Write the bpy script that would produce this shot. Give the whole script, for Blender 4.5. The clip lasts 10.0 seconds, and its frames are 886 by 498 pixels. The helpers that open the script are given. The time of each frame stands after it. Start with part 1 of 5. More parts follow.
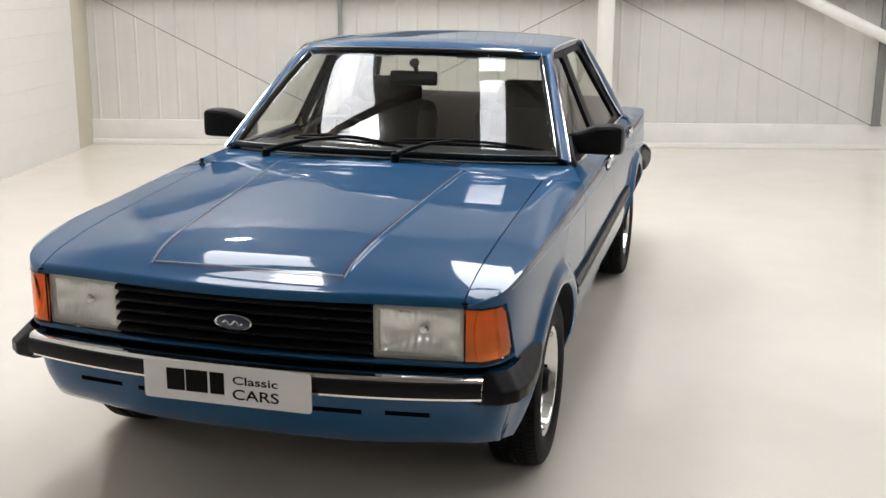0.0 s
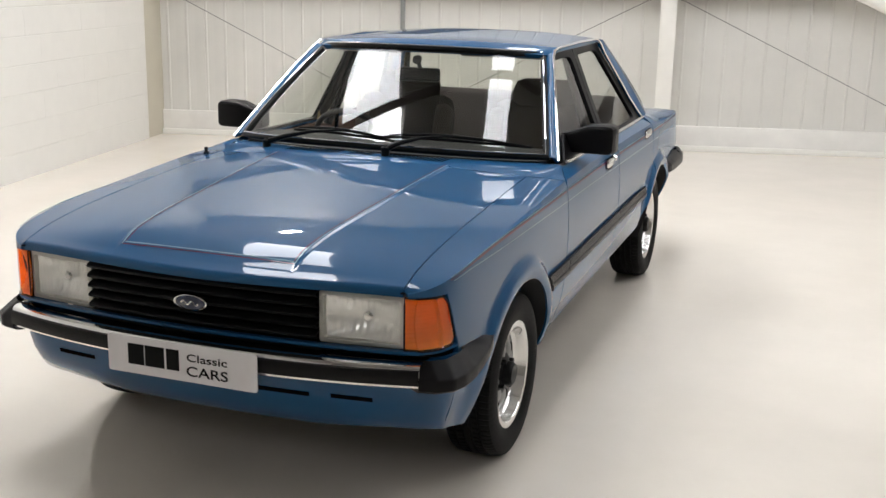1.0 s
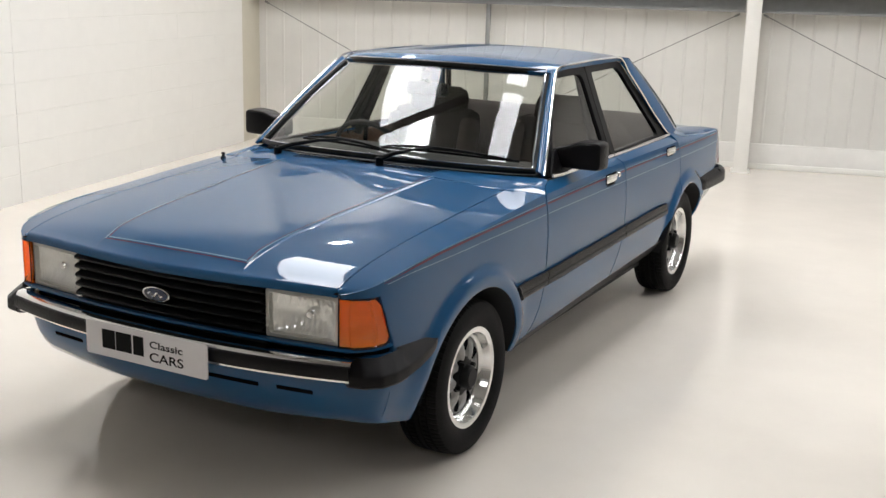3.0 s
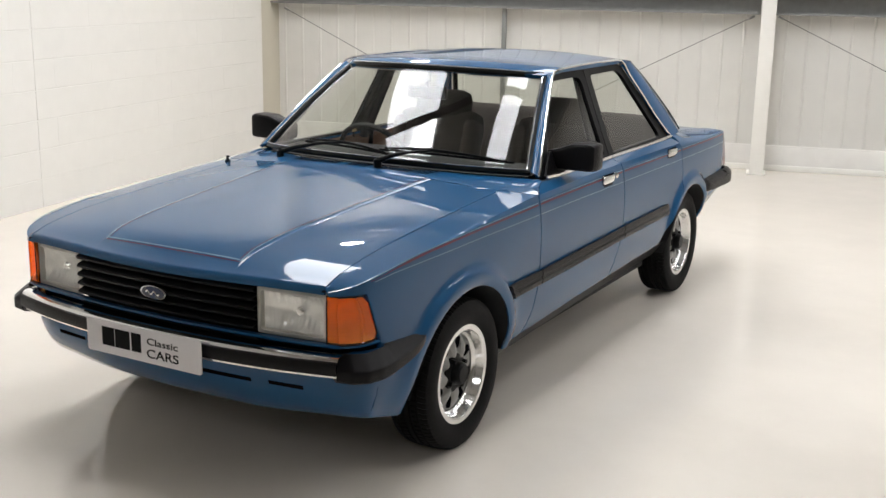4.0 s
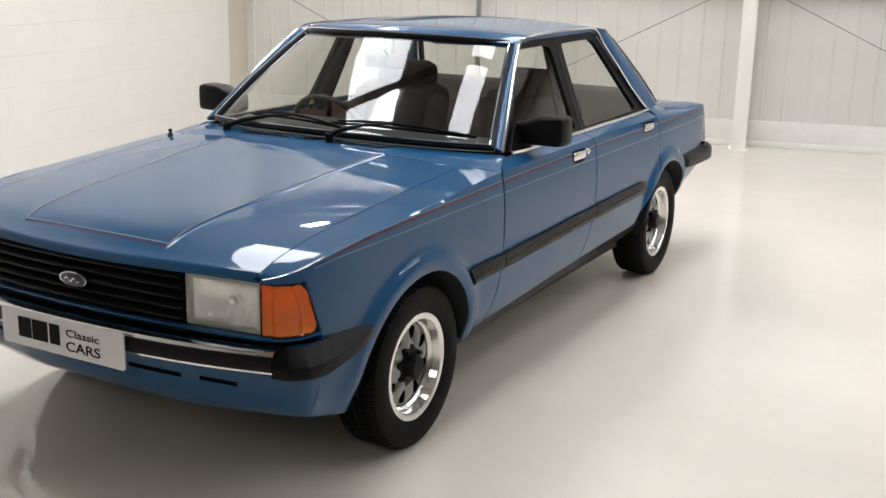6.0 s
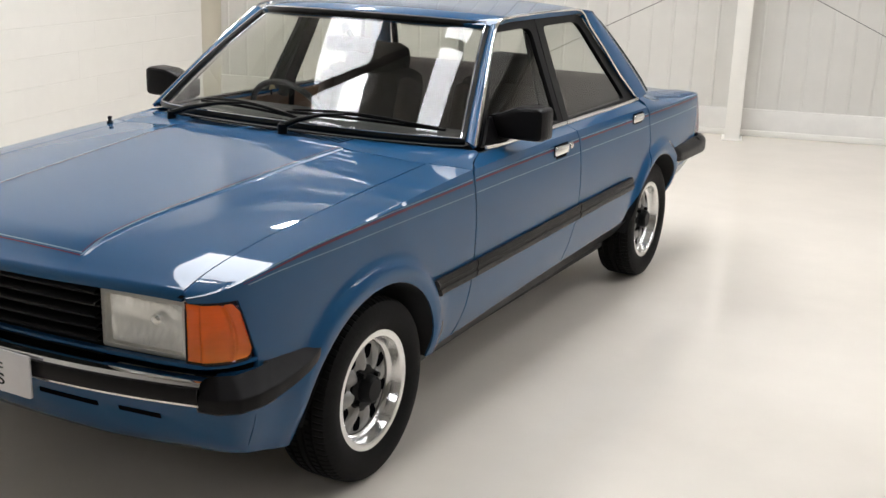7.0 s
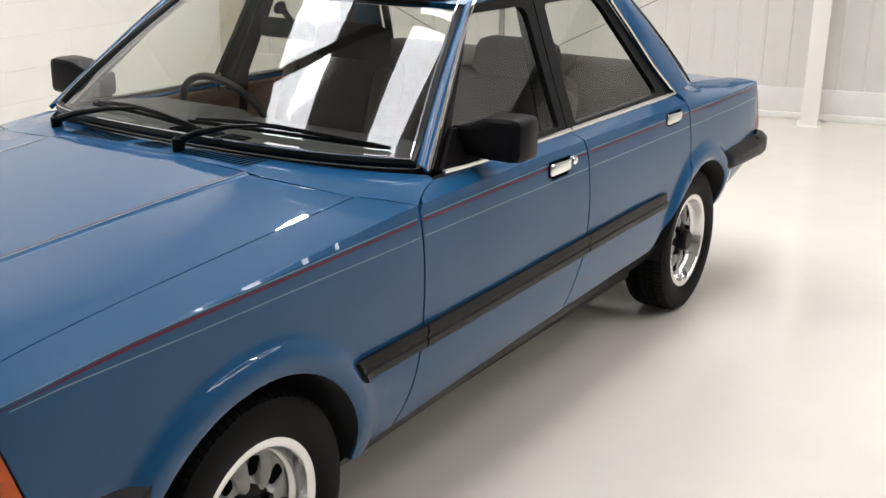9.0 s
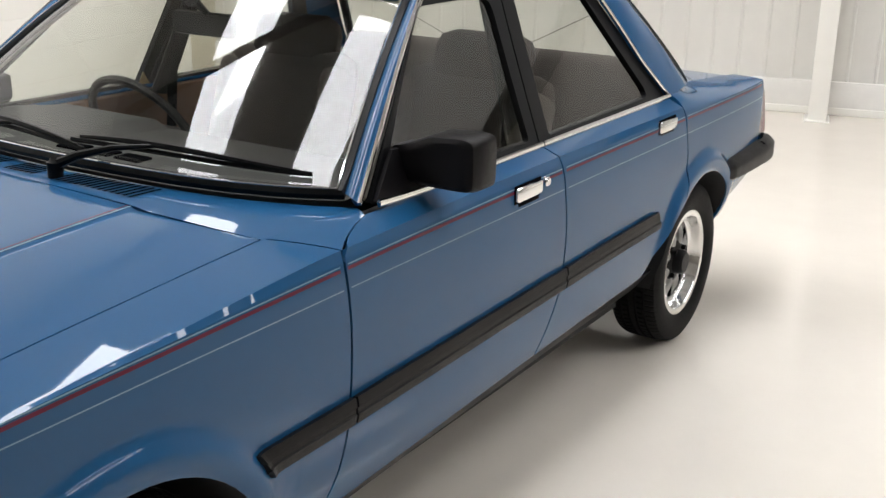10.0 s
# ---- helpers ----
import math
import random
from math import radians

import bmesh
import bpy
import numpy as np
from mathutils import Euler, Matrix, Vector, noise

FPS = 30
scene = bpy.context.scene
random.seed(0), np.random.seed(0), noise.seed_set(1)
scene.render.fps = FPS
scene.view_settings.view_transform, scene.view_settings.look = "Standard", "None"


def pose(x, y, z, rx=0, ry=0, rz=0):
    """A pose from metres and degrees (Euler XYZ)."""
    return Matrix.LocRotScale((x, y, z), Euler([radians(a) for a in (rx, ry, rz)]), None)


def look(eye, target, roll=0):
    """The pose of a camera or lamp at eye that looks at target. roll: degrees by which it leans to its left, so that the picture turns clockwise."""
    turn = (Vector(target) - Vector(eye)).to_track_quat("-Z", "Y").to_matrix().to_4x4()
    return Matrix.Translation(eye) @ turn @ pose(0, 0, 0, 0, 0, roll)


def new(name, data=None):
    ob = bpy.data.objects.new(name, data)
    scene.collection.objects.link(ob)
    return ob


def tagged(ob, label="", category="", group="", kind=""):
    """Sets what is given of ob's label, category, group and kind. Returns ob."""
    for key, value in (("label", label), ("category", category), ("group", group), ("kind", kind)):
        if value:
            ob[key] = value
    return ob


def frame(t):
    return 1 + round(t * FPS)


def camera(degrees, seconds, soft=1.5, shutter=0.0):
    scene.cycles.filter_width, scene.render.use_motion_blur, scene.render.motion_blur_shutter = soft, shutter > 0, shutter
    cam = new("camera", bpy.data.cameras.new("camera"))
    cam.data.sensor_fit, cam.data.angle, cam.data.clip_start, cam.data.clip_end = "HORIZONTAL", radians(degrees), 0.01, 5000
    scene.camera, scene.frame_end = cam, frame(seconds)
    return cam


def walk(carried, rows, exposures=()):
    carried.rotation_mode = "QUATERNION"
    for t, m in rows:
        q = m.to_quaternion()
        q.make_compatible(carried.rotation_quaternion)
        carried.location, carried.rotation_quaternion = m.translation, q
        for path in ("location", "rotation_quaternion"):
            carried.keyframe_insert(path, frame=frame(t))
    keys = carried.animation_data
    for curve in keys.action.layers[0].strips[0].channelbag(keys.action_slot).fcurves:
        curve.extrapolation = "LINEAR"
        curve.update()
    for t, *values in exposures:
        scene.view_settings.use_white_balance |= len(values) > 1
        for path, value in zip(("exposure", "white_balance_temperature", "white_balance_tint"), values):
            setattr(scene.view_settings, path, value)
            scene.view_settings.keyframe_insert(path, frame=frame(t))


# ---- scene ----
cam = camera(43.2, 10.0)
PATH = [
    (0, (1.371, -3.561, 1.642), (0.869, -1.686, 1.158), 0.4),
    (0.5, (1.6, -3.538, 1.652), (1.012, -1.69, 1.163), 1.0),
    (1, (1.83, -3.512, 1.648), (1.155, -1.694, 1.16), 1.1),
    (1.5, (2.016, -3.475, 1.651), (1.267, -1.685, 1.163), 1.4),
    (2, (2.18, -3.452, 1.669), (1.371, -1.688, 1.184), 1.7),
    (2.5, (2.337, -3.434, 1.691), (1.473, -1.696, 1.209), 1.7),
    (4, (2.654, -3.446, 1.711), (1.695, -1.756, 1.24), 1.0),
    (4.5, (2.672, -3.401, 1.7), (1.702, -1.717, 1.228), 0.7),
    (5, (2.674, -3.345, 1.691), (1.712, -1.66, 1.208), 0.7),
    (5.5, (2.652, -3.255, 1.673), (1.706, -1.565, 1.176), 0.8),
    (7, (2.444, -2.674, 1.622), (1.536, -0.977, 1.079), 1.9),
    (7.5, (2.432, -2.427, 1.619), (1.494, -0.751, 1.059), 1.6),
    (8, (2.386, -2.148, 1.599), (1.414, -0.495, 1.03), 1.3),
    (8.5, (2.336, -1.874, 1.595), (1.331, -0.246, 1.01), 1.2),
    (9, (2.26, -1.595, 1.584), (1.237, 0.016, 0.984), 1.1),
    (9.5, (2.186, -1.327, 1.579), (1.152, 0.27, 0.961), 0.9),
    (10, (2.069, -1.04, 1.551), (1.049, 0.562, 0.925), 1.0),
]
walk(cam, [(t, look(eye, target, roll)) for t, eye, target, roll in PATH], [(0, 0.0), (7, 0.0), (8.5, 0.10), (10, 0.10)])

# ---- world, lights, exposure ----
scene.view_settings.exposure = 0.0
world = bpy.data.worlds.new("world")
scene.world = world
world.use_nodes = True
world.node_tree.nodes["Background"].inputs[0].default_value = (0.75, 0.85, 1.0, 1)
world.node_tree.nodes["Background"].inputs[1].default_value = 0.3
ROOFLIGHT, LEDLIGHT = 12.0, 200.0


# ---- materials ----
def shader(name, color, rough=0.5, metal=0.0, coat=0.0, spec=0.5, noise_scale=0.0, noise_amount=0.15,
           bump=0.0, bump_scale=200.0, rough_var=0.0, coat_rough=0.03, stain=0.0, stain_scale=1.2, random_amount=0.0):
    m = bpy.data.materials.new(name)
    m.use_nodes = True
    nt = m.node_tree
    b = nt.nodes["Principled BSDF"]
    b.inputs["Roughness"].default_value = rough
    b.inputs["Metallic"].default_value = metal
    b.inputs["Coat Weight"].default_value = coat
    b.inputs["Coat Roughness"].default_value = coat_rough
    b.inputs["Specular IOR Level"].default_value = spec
    b.inputs["Base Color"].default_value = (*color, 1)
    co = nt.nodes.new("ShaderNodeNewGeometry").outputs["Position"]
    link = nt.links.new
    out = None
    if noise_scale:
        n = nt.nodes.new("ShaderNodeTexNoise")
        n.inputs["Scale"].default_value = noise_scale
        n.inputs["Detail"].default_value = 5
        link(co, n.inputs["Vector"])
        mix = nt.nodes.new("ShaderNodeMixRGB")
        mix.inputs[1].default_value = (*[c * (1 - noise_amount) for c in color], 1)
        mix.inputs[2].default_value = (*[min(1, c * (1 + noise_amount)) for c in color], 1)
        link(n.outputs[0], mix.inputs[0])
        out = mix.outputs[0]
        if rough_var:
            r = nt.nodes.new("ShaderNodeMapRange")
            r.inputs[3].default_value = rough - rough_var
            r.inputs[4].default_value = rough + rough_var
            link(n.outputs[0], r.inputs[0])
            link(r.outputs[0], b.inputs["Roughness"])
    if stain:
        n2 = nt.nodes.new("ShaderNodeTexNoise")
        n2.inputs["Scale"].default_value = stain_scale
        n2.inputs["Detail"].default_value = 8
        n2.inputs["Roughness"].default_value = 0.65
        link(co, n2.inputs["Vector"])
        ramp = nt.nodes.new("ShaderNodeMapRange")
        ramp.inputs[1].default_value, ramp.inputs[2].default_value = 0.35, 0.7
        ramp.inputs[3].default_value, ramp.inputs[4].default_value = 1 - stain, 1 + stain * 0.4
        link(n2.outputs[0], ramp.inputs[0])
        mul = nt.nodes.new("ShaderNodeMixRGB")
        mul.blend_type = "MULTIPLY"
        mul.inputs[0].default_value = 1
        mul.inputs[1].default_value = (*color, 1)
        if out:
            link(out, mul.inputs[1])
        link(ramp.outputs[0], mul.inputs[2])
        out = mul.outputs[0]
    if random_amount:
        info = nt.nodes.new("ShaderNodeObjectInfo")
        mr = nt.nodes.new("ShaderNodeMapRange")
        mr.inputs[3].default_value, mr.inputs[4].default_value = 1 - random_amount, 1 + random_amount
        link(info.outputs["Random"], mr.inputs[0])
        mul = nt.nodes.new("ShaderNodeMixRGB")
        mul.blend_type = "MULTIPLY"
        mul.inputs[0].default_value = 1
        mul.inputs[1].default_value = (*color, 1)
        if out:
            link(out, mul.inputs[1])
        link(mr.outputs[0], mul.inputs[2])
        out = mul.outputs[0]
    if out:
        link(out, b.inputs["Base Color"])
    if bump:
        n3 = nt.nodes.new("ShaderNodeTexNoise")
        n3.inputs["Scale"].default_value = bump_scale
        n3.inputs["Detail"].default_value = 4
        link(co, n3.inputs["Vector"])
        bp = nt.nodes.new("ShaderNodeBump")
        bp.inputs["Strength"].default_value = bump
        bp.inputs["Distance"].default_value = 0.002
        link(n3.outputs[0], bp.inputs["Height"])
        link(bp.outputs[0], b.inputs["Normal"])
    return m


def pane(name, tint, face_on=0.075, rough=0.0):
    """Thin glass: tinted see-through with a mirror gloss that grows at grazing angles."""
    m = bpy.data.materials.new(name)
    m.use_nodes = True
    nt = m.node_tree
    nt.nodes.remove(nt.nodes["Principled BSDF"])
    tr = nt.nodes.new("ShaderNodeBsdfTransparent")
    tr.inputs[0].default_value = (*tint, 1)
    gl = nt.nodes.new("ShaderNodeBsdfGlossy")
    gl.inputs["Roughness"].default_value = rough
    lw = nt.nodes.new("ShaderNodeLayerWeight")
    lw.inputs[0].default_value = 0.5
    pw = nt.nodes.new("ShaderNodeMath")
    pw.operation = "POWER"
    pw.inputs[1].default_value = 5
    fr = nt.nodes.new("ShaderNodeMapRange")
    fr.inputs[3].default_value, fr.inputs[4].default_value = face_on, 1.0
    nt.links.new(lw.outputs["Facing"], pw.inputs[0])
    nt.links.new(pw.outputs[0], fr.inputs[0])
    mix = nt.nodes.new("ShaderNodeMixShader")
    nt.links.new(fr.outputs[0], mix.inputs[0])
    nt.links.new(tr.outputs[0], mix.inputs[1])
    nt.links.new(gl.outputs[0], mix.inputs[2])
    nt.links.new(mix.outputs[0], nt.nodes["Material Output"].inputs[0])
    return m


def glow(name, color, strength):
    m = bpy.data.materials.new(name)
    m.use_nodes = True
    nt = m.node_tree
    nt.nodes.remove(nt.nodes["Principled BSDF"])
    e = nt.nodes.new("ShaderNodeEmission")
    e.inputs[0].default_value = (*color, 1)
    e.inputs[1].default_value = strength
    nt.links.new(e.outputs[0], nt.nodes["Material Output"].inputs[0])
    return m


PAINT = shader("blue_paint", (0.010, 0.073, 0.176), 0.42, 0.0, 0.88, spec=0.05, noise_scale=900, noise_amount=0.06, coat_rough=0.02, bump=0.09, bump_scale=3.5)
PAINT.node_tree.nodes["Principled BSDF"].inputs["Coat IOR"].default_value = 1.42
paint_nodes = PAINT.node_tree.nodes
wobble = next(n for n in paint_nodes if n.bl_idname == "ShaderNodeBump")
PAINT.node_tree.links.new(wobble.outputs[0], paint_nodes["Principled BSDF"].inputs["Coat Normal"])
# gloss-free black: mostly painted shade in gaps and slots, also belts and vents
SHADETRIM = shader("shade_and_trim_black", (0.004, 0.004, 0.005), 0.8, spec=0.0)
BLACK = shader("satin_black", (0.004, 0.004, 0.0044), 0.38, spec=0.14, noise_scale=60, noise_amount=0.2, rough_var=0.06)
PLASTIC = shader("black_plastic", (0.0060, 0.0054, 0.0060), 0.34, spec=0.15, noise_scale=40, noise_amount=0.2, bump=0.25, bump_scale=900, rough_var=0.06)
GRILLE = shader("grille_black", (0.003, 0.003, 0.0035), 0.45, spec=0.2, noise_scale=30, noise_amount=0.2)
RUBBER = shader("seal_rubber", (0.004, 0.004, 0.004), 0.42, spec=0.22, noise_scale=80, noise_amount=0.2)
TYRE = shader("tyre_rubber", (0.0045, 0.0042, 0.0042), 0.66, spec=0.16, noise_scale=35, noise_amount=0.3, bump=0.3, bump_scale=400, stain=0.15, stain_scale=12)
CHROME = shader("chrome", (0.86, 0.86, 0.86), 0.07, 1.0, noise_scale=30, noise_amount=0.04, rough_var=0.03)
RIMCHROME = shader("rim_chrome", (0.80, 0.80, 0.79), 0.15, 1.0, noise_scale=60, noise_amount=0.05, rough_var=0.04, bump=0.12, bump_scale=45)
ALLOY = shader("wheel_silver", (0.30, 0.295, 0.285), 0.33, 0.6, noise_scale=40, noise_amount=0.15, rough_var=0.08)
UNDER = shader("underseal", (0.012, 0.012, 0.013), 0.8, noise_scale=20, noise_amount=0.3, bump=0.4, bump_scale=60)
FABRIC = shader("seat_fabric", (0.036, 0.027, 0.022), 0.9, noise_scale=9, noise_amount=0.15)
PIPING = shader("seat_bolster", (0.070, 0.055, 0.046), 0.8, noise_scale=40, noise_amount=0.15, bump=0.06, bump_scale=300)
VINYL = shader("dark_vinyl", (0.020, 0.019, 0.019), 0.55, noise_scale=40, noise_amount=0.2, bump=0.05, bump_scale=500)
TAN = shader("door_trim_tan", (0.16, 0.085, 0.05), 0.6, noise_scale=40, noise_amount=0.2, bump=0.05, bump_scale=500)
LINING = shader("roof_lining", (0.45, 0.43, 0.38), 0.9, noise_scale=200, noise_amount=0.1)
GLASS = pane("window_glass", (0.87, 0.885, 0.85), 0.105)
SCREEN = pane("windscreen_glass", (0.88, 0.90, 0.86), 0.070)
LAMPGLASS = pane("lamp_glass", (0.985, 0.985, 0.97), 0.10, rough=0.10)
TAG = shader("tag_yellow", (0.55, 0.42, 0.22), 0.5, noise_scale=60, noise_amount=0.1)
CREAM = shader("lamp_bezel", (0.58, 0.57, 0.52), 0.3, 0.3, noise_scale=60, noise_amount=0.1)
REFLECT = shader("lamp_reflector", (0.94, 0.94, 0.90), 0.22, 0.50, noise_scale=25, noise_amount=0.12, bump=0.25, bump_scale=40)
AMBER = pane("amber_lens", (0.96, 0.33, 0.020), 0.05, rough=0.03)
LAMPWHITE = shader("lamp_interior", (0.90, 0.88, 0.84), 0.28, 0.25, noise_scale=30, noise_amount=0.12, bump=0.3, bump_scale=90)
REDLENS = shader("red_lens", (0.20, 0.010, 0.010), 0.2, 0.0, 0.6, noise_scale=25, noise_amount=0.2)
STRIPERED = shader("stripe_red", (0.090, 0.002, 0.022), 0.35, 0, 0.5, spec=0.1, noise_scale=50, noise_amount=0.1)
STRIPEWHITE = shader("stripe_white", (0.17, 0.31, 0.40), 0.35, 0, 0.5, spec=0.1, noise_scale=50, noise_amount=0.1)
PLATEWHITE = shader("plate_white", (0.74, 0.72, 0.73), 0.35, 0, 0.2, noise_scale=30, noise_amount=0.04)
INK = shader("plate_ink", (0.008, 0.008, 0.008), 0.6, spec=0.08, noise_scale=60, noise_amount=0.2)
BADGEBLUE = shader("badge_navy", (0.012, 0.022, 0.06), 0.25, 0, 0.6, noise_scale=60, noise_amount=0.1)
FLOOR = shader("resin_floor", (0.760, 0.702, 0.622), 0.085, noise_scale=3.0, noise_amount=0.03, rough_var=0.035, stain=0.05, stain_scale=1.1, bump=0.035, bump_scale=25)
BLOCK = shader("painted_block", (0.79, 0.772, 0.728), 0.55, noise_scale=9, noise_amount=0.03, bump=0.35, bump_scale=120, random_amount=0.005)
CLAD = shader("clad_panel", (0.705, 0.688, 0.645), 0.42, noise_scale=2.2, noise_amount=0.04, stain=0.06, stain_scale=1.6, random_amount=0.012)
KERB = shader("kerb_paint", (0.82, 0.80, 0.76), 0.5, noise_scale=6, noise_amount=0.05, stain=0.08, stain_scale=2.0, bump=0.3, bump_scale=60)
WHITEPAINT = shader("white_steel_paint", (0.86, 0.84, 0.79), 0.4, noise_scale=8, noise_amount=0.03)
CORNERPAINT = shader("beige_flashing", (0.60, 0.56, 0.46), 0.5, noise_scale=5, noise_amount=0.05)
GALV = shader("galvanised_rail", (0.26, 0.26, 0.25), 0.45, 0.4, noise_scale=14, noise_amount=0.18, rough_var=0.08)
WIRE = shader("steel_wire", (0.20, 0.19, 0.18), 0.4, 0.6, noise_scale=40, noise_amount=0.15)
GREYCLAD = shader("grey_clad", (0.50, 0.48, 0.44), 0.6, noise_scale=2, noise_amount=0.1)
ROOFSTEEL = shader("roof_steel", (0.075, 0.073, 0.072), 0.5, 0.2, noise_scale=14, noise_amount=0.2)
ROOFPAINT = shader("roof_sheet", (0.44, 0.435, 0.42), 0.6, noise_scale=3, noise_amount=0.05)
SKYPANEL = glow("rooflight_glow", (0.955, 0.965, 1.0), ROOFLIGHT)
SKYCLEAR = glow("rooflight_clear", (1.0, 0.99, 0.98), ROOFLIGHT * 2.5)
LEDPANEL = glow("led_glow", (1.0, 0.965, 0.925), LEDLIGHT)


# ---- mesh helpers ----
def part(name, bm, material, parent=None, label="", sharp=32):
    """Links a bmesh as one mesh object, smooth but for its sharp edges."""
    bm.normal_update()
    lim = radians(sharp)
    for f in bm.faces:
        f.smooth = True
    for e in bm.edges:
        if len(e.link_faces) == 2 and e.calc_face_angle(0) > lim:
            e.smooth = False
    me = bpy.data.meshes.new(name)
    bm.to_mesh(me)
    bm.free()
    me.materials.append(material)
    ob = new(name, me)
    if parent:
        ob.parent = parent
    if label:
        tagged(ob, label)
    return ob


def share(name, mesh, m, parent=None):
    ob = new(name, mesh)
    ob.parent = parent
    ob.matrix_basis = m
    return ob


def thing(name, label, category, at=(0, 0, 0), group="", kind=""):
    ob = new(name)
    ob.location = at
    ob.empty_display_size = 0.1
    return tagged(ob, label, category, group, kind)


def spline(knots):
    """A smooth function through (x, y) knots."""
    xs = [k[0] for k in knots]
    ys = [k[1] for k in knots]
    n = len(xs)
    d = [(ys[i + 1] - ys[i]) / (xs[i + 1] - xs[i]) for i in range(n - 1)]
    m = [d[0]] + [0 if d[i - 1] * d[i] <= 0 else 2 * d[i - 1] * d[i] / (d[i - 1] + d[i]) for i in range(1, n - 1)] + [d[-1]]

    def f(x):
        if x <= xs[0]:
            return ys[0] + m[0] * (x - xs[0])
        if x >= xs[-1]:
            return ys[-1] + m[-1] * (x - xs[-1])
        i = 0
        while x > xs[i + 1]:
            i += 1
        h = xs[i + 1] - xs[i]
        t = (x - xs[i]) / h
        return ((1 + 2 * t) * (1 - t) ** 2 * ys[i] + t * (1 - t) ** 2 * h * m[i]
                + t * t * (3 - 2 * t) * ys[i + 1] + t * t * (t - 1) * h * m[i + 1])
    return f


def steps(a, b, n):
    return [a + (b - a) * i / n for i in range(n + 1)]


def sheet(fn, us, vs, out, skirt=0.012, mirror=False):
    """A panel: fn(u, v) gives its outer face; its rim is folded inwards. out: the way it faces."""
    bm = bmesh.new()
    s = Vector((-1 if mirror else 1, 1, 1))
    rows = [[bm.verts.new(Vector(fn(u, v)) * s) for v in vs] for u in us]
    for i in range(len(us) - 1):
        for j in range(len(vs) - 1):
            q = (rows[i][j], rows[i + 1][j], rows[i + 1][j + 1], rows[i][j + 1])
            bm.faces.new(q)
    bmesh.ops.remove_doubles(bm, verts=bm.verts, dist=1e-5)
    bm.normal_update()
    o = Vector(out) * s
    if sum((f.normal.dot(o) * f.calc_area() for f in bm.faces)) < 0:
        bmesh.ops.reverse_faces(bm, faces=bm.faces)
        bm.normal_update()
    if skirt:
        nm = {v: v.normal.copy() for v in bm.verts}
        rim = [e for e in bm.edges if e.is_boundary]
        low = {}
        for e in rim:
            for v in e.verts:
                if v not in low:
                    low[v] = bm.verts.new(v.co - nm[v] * skirt)
        for e in rim:
            loop = e.link_loops[0]
            a, b = loop.vert, loop.link_loop_next.vert
            bm.faces.new((b, a, low[a], low[b]))
    return bm


def both(name, fn, us, vs, out, material, parent, label="", skirt=0.012):
    """The same panel on the car's two sides."""
    return [part(name, sheet(fn, us, vs, out, skirt, mir), material, parent, label) for mir in (False, True)]


def box(bm, lo, hi, m=None, bevel=0.0):
    g = bmesh.ops.create_cube(bm, size=1)["verts"]
    for v in g:
        v.co = Vector([lo[i] + (v.co[i] + 0.5) * (hi[i] - lo[i]) for i in range(3)])
    if bevel:
        es = list({e for v in g for e in v.link_edges})
        r = bmesh.ops.bevel(bm, geom=es, offset=bevel, segments=2, profile=0.5, affect="EDGES")
        g = list({v for f in r["faces"] for v in f.verts} | {v for v in g if v.is_valid})
    if m is not None:
        for v in g:
            v.co = m @ v.co
    return bm


def block(lo, hi, bevel=0.0, m=None):
    return box(bmesh.new(), lo, hi, m, bevel)


def tube(points, radius, sides=8, closed=False, flat=None, up=None):
    """A rod along points; radius is a number or a list; flat squeezes it to (wide, high) radii, with up for its height."""
    bm = bmesh.new()
    pts = [Vector(p) for p in points]
    n = len(pts)
    rings = []
    for i, p in enumerate(pts):
        a = pts[(i - 1) % n] if (closed or i) else p
        b = pts[(i + 1) % n] if (closed or i < n - 1) else p
        t = (b - a).normalized()
        ref = Vector(up) if up else (Vector((0, 0, 1)) if abs(t.z) < 0.9 else Vector((1, 0, 0)))
        side = t.cross(ref).normalized()
        top = side.cross(t).normalized()
        r = radius[i] if isinstance(radius, (list, tuple)) else radius
        w, h = flat if flat else (r, r)
        rings.append([bm.verts.new(p + side * math.cos(k * 2 * math.pi / sides) * w + top * math.sin(k * 2 * math.pi / sides) * h) for k in range(sides)])
    for i in range(n if closed else n - 1):
        a, b = rings[i], rings[(i + 1) % n]
        for k in range(sides):
            bm.faces.new((a[k], a[(k + 1) % sides], b[(k + 1) % sides], b[k]))
    if not closed:
        bm.faces.new(rings[0][::-1])
        bm.faces.new(rings[-1])
    bmesh.ops.recalc_face_normals(bm, faces=bm.faces)
    return bm


def lathe(profile, n=64, axis="x", closed=False):
    """Turns (along, radius) points round the x axis."""
    bm = bmesh.new()
    rings = [[bm.verts.new((a, r * math.cos(k * 2 * math.pi / n), r * math.sin(k * 2 * math.pi / n))) for k in range(n)] for a, r in profile]
    cnt = len(profile)
    for i in range(cnt if closed else cnt - 1):
        a, b = rings[i], rings[(i + 1) % cnt]
        for k in range(n):
            bm.faces.new((a[k], a[(k + 1) % n], b[(k + 1) % n], b[k]))
    bmesh.ops.remove_doubles(bm, verts=bm.verts, dist=1e-6)
    bmesh.ops.recalc_face_normals(bm, faces=bm.faces)
    return bm


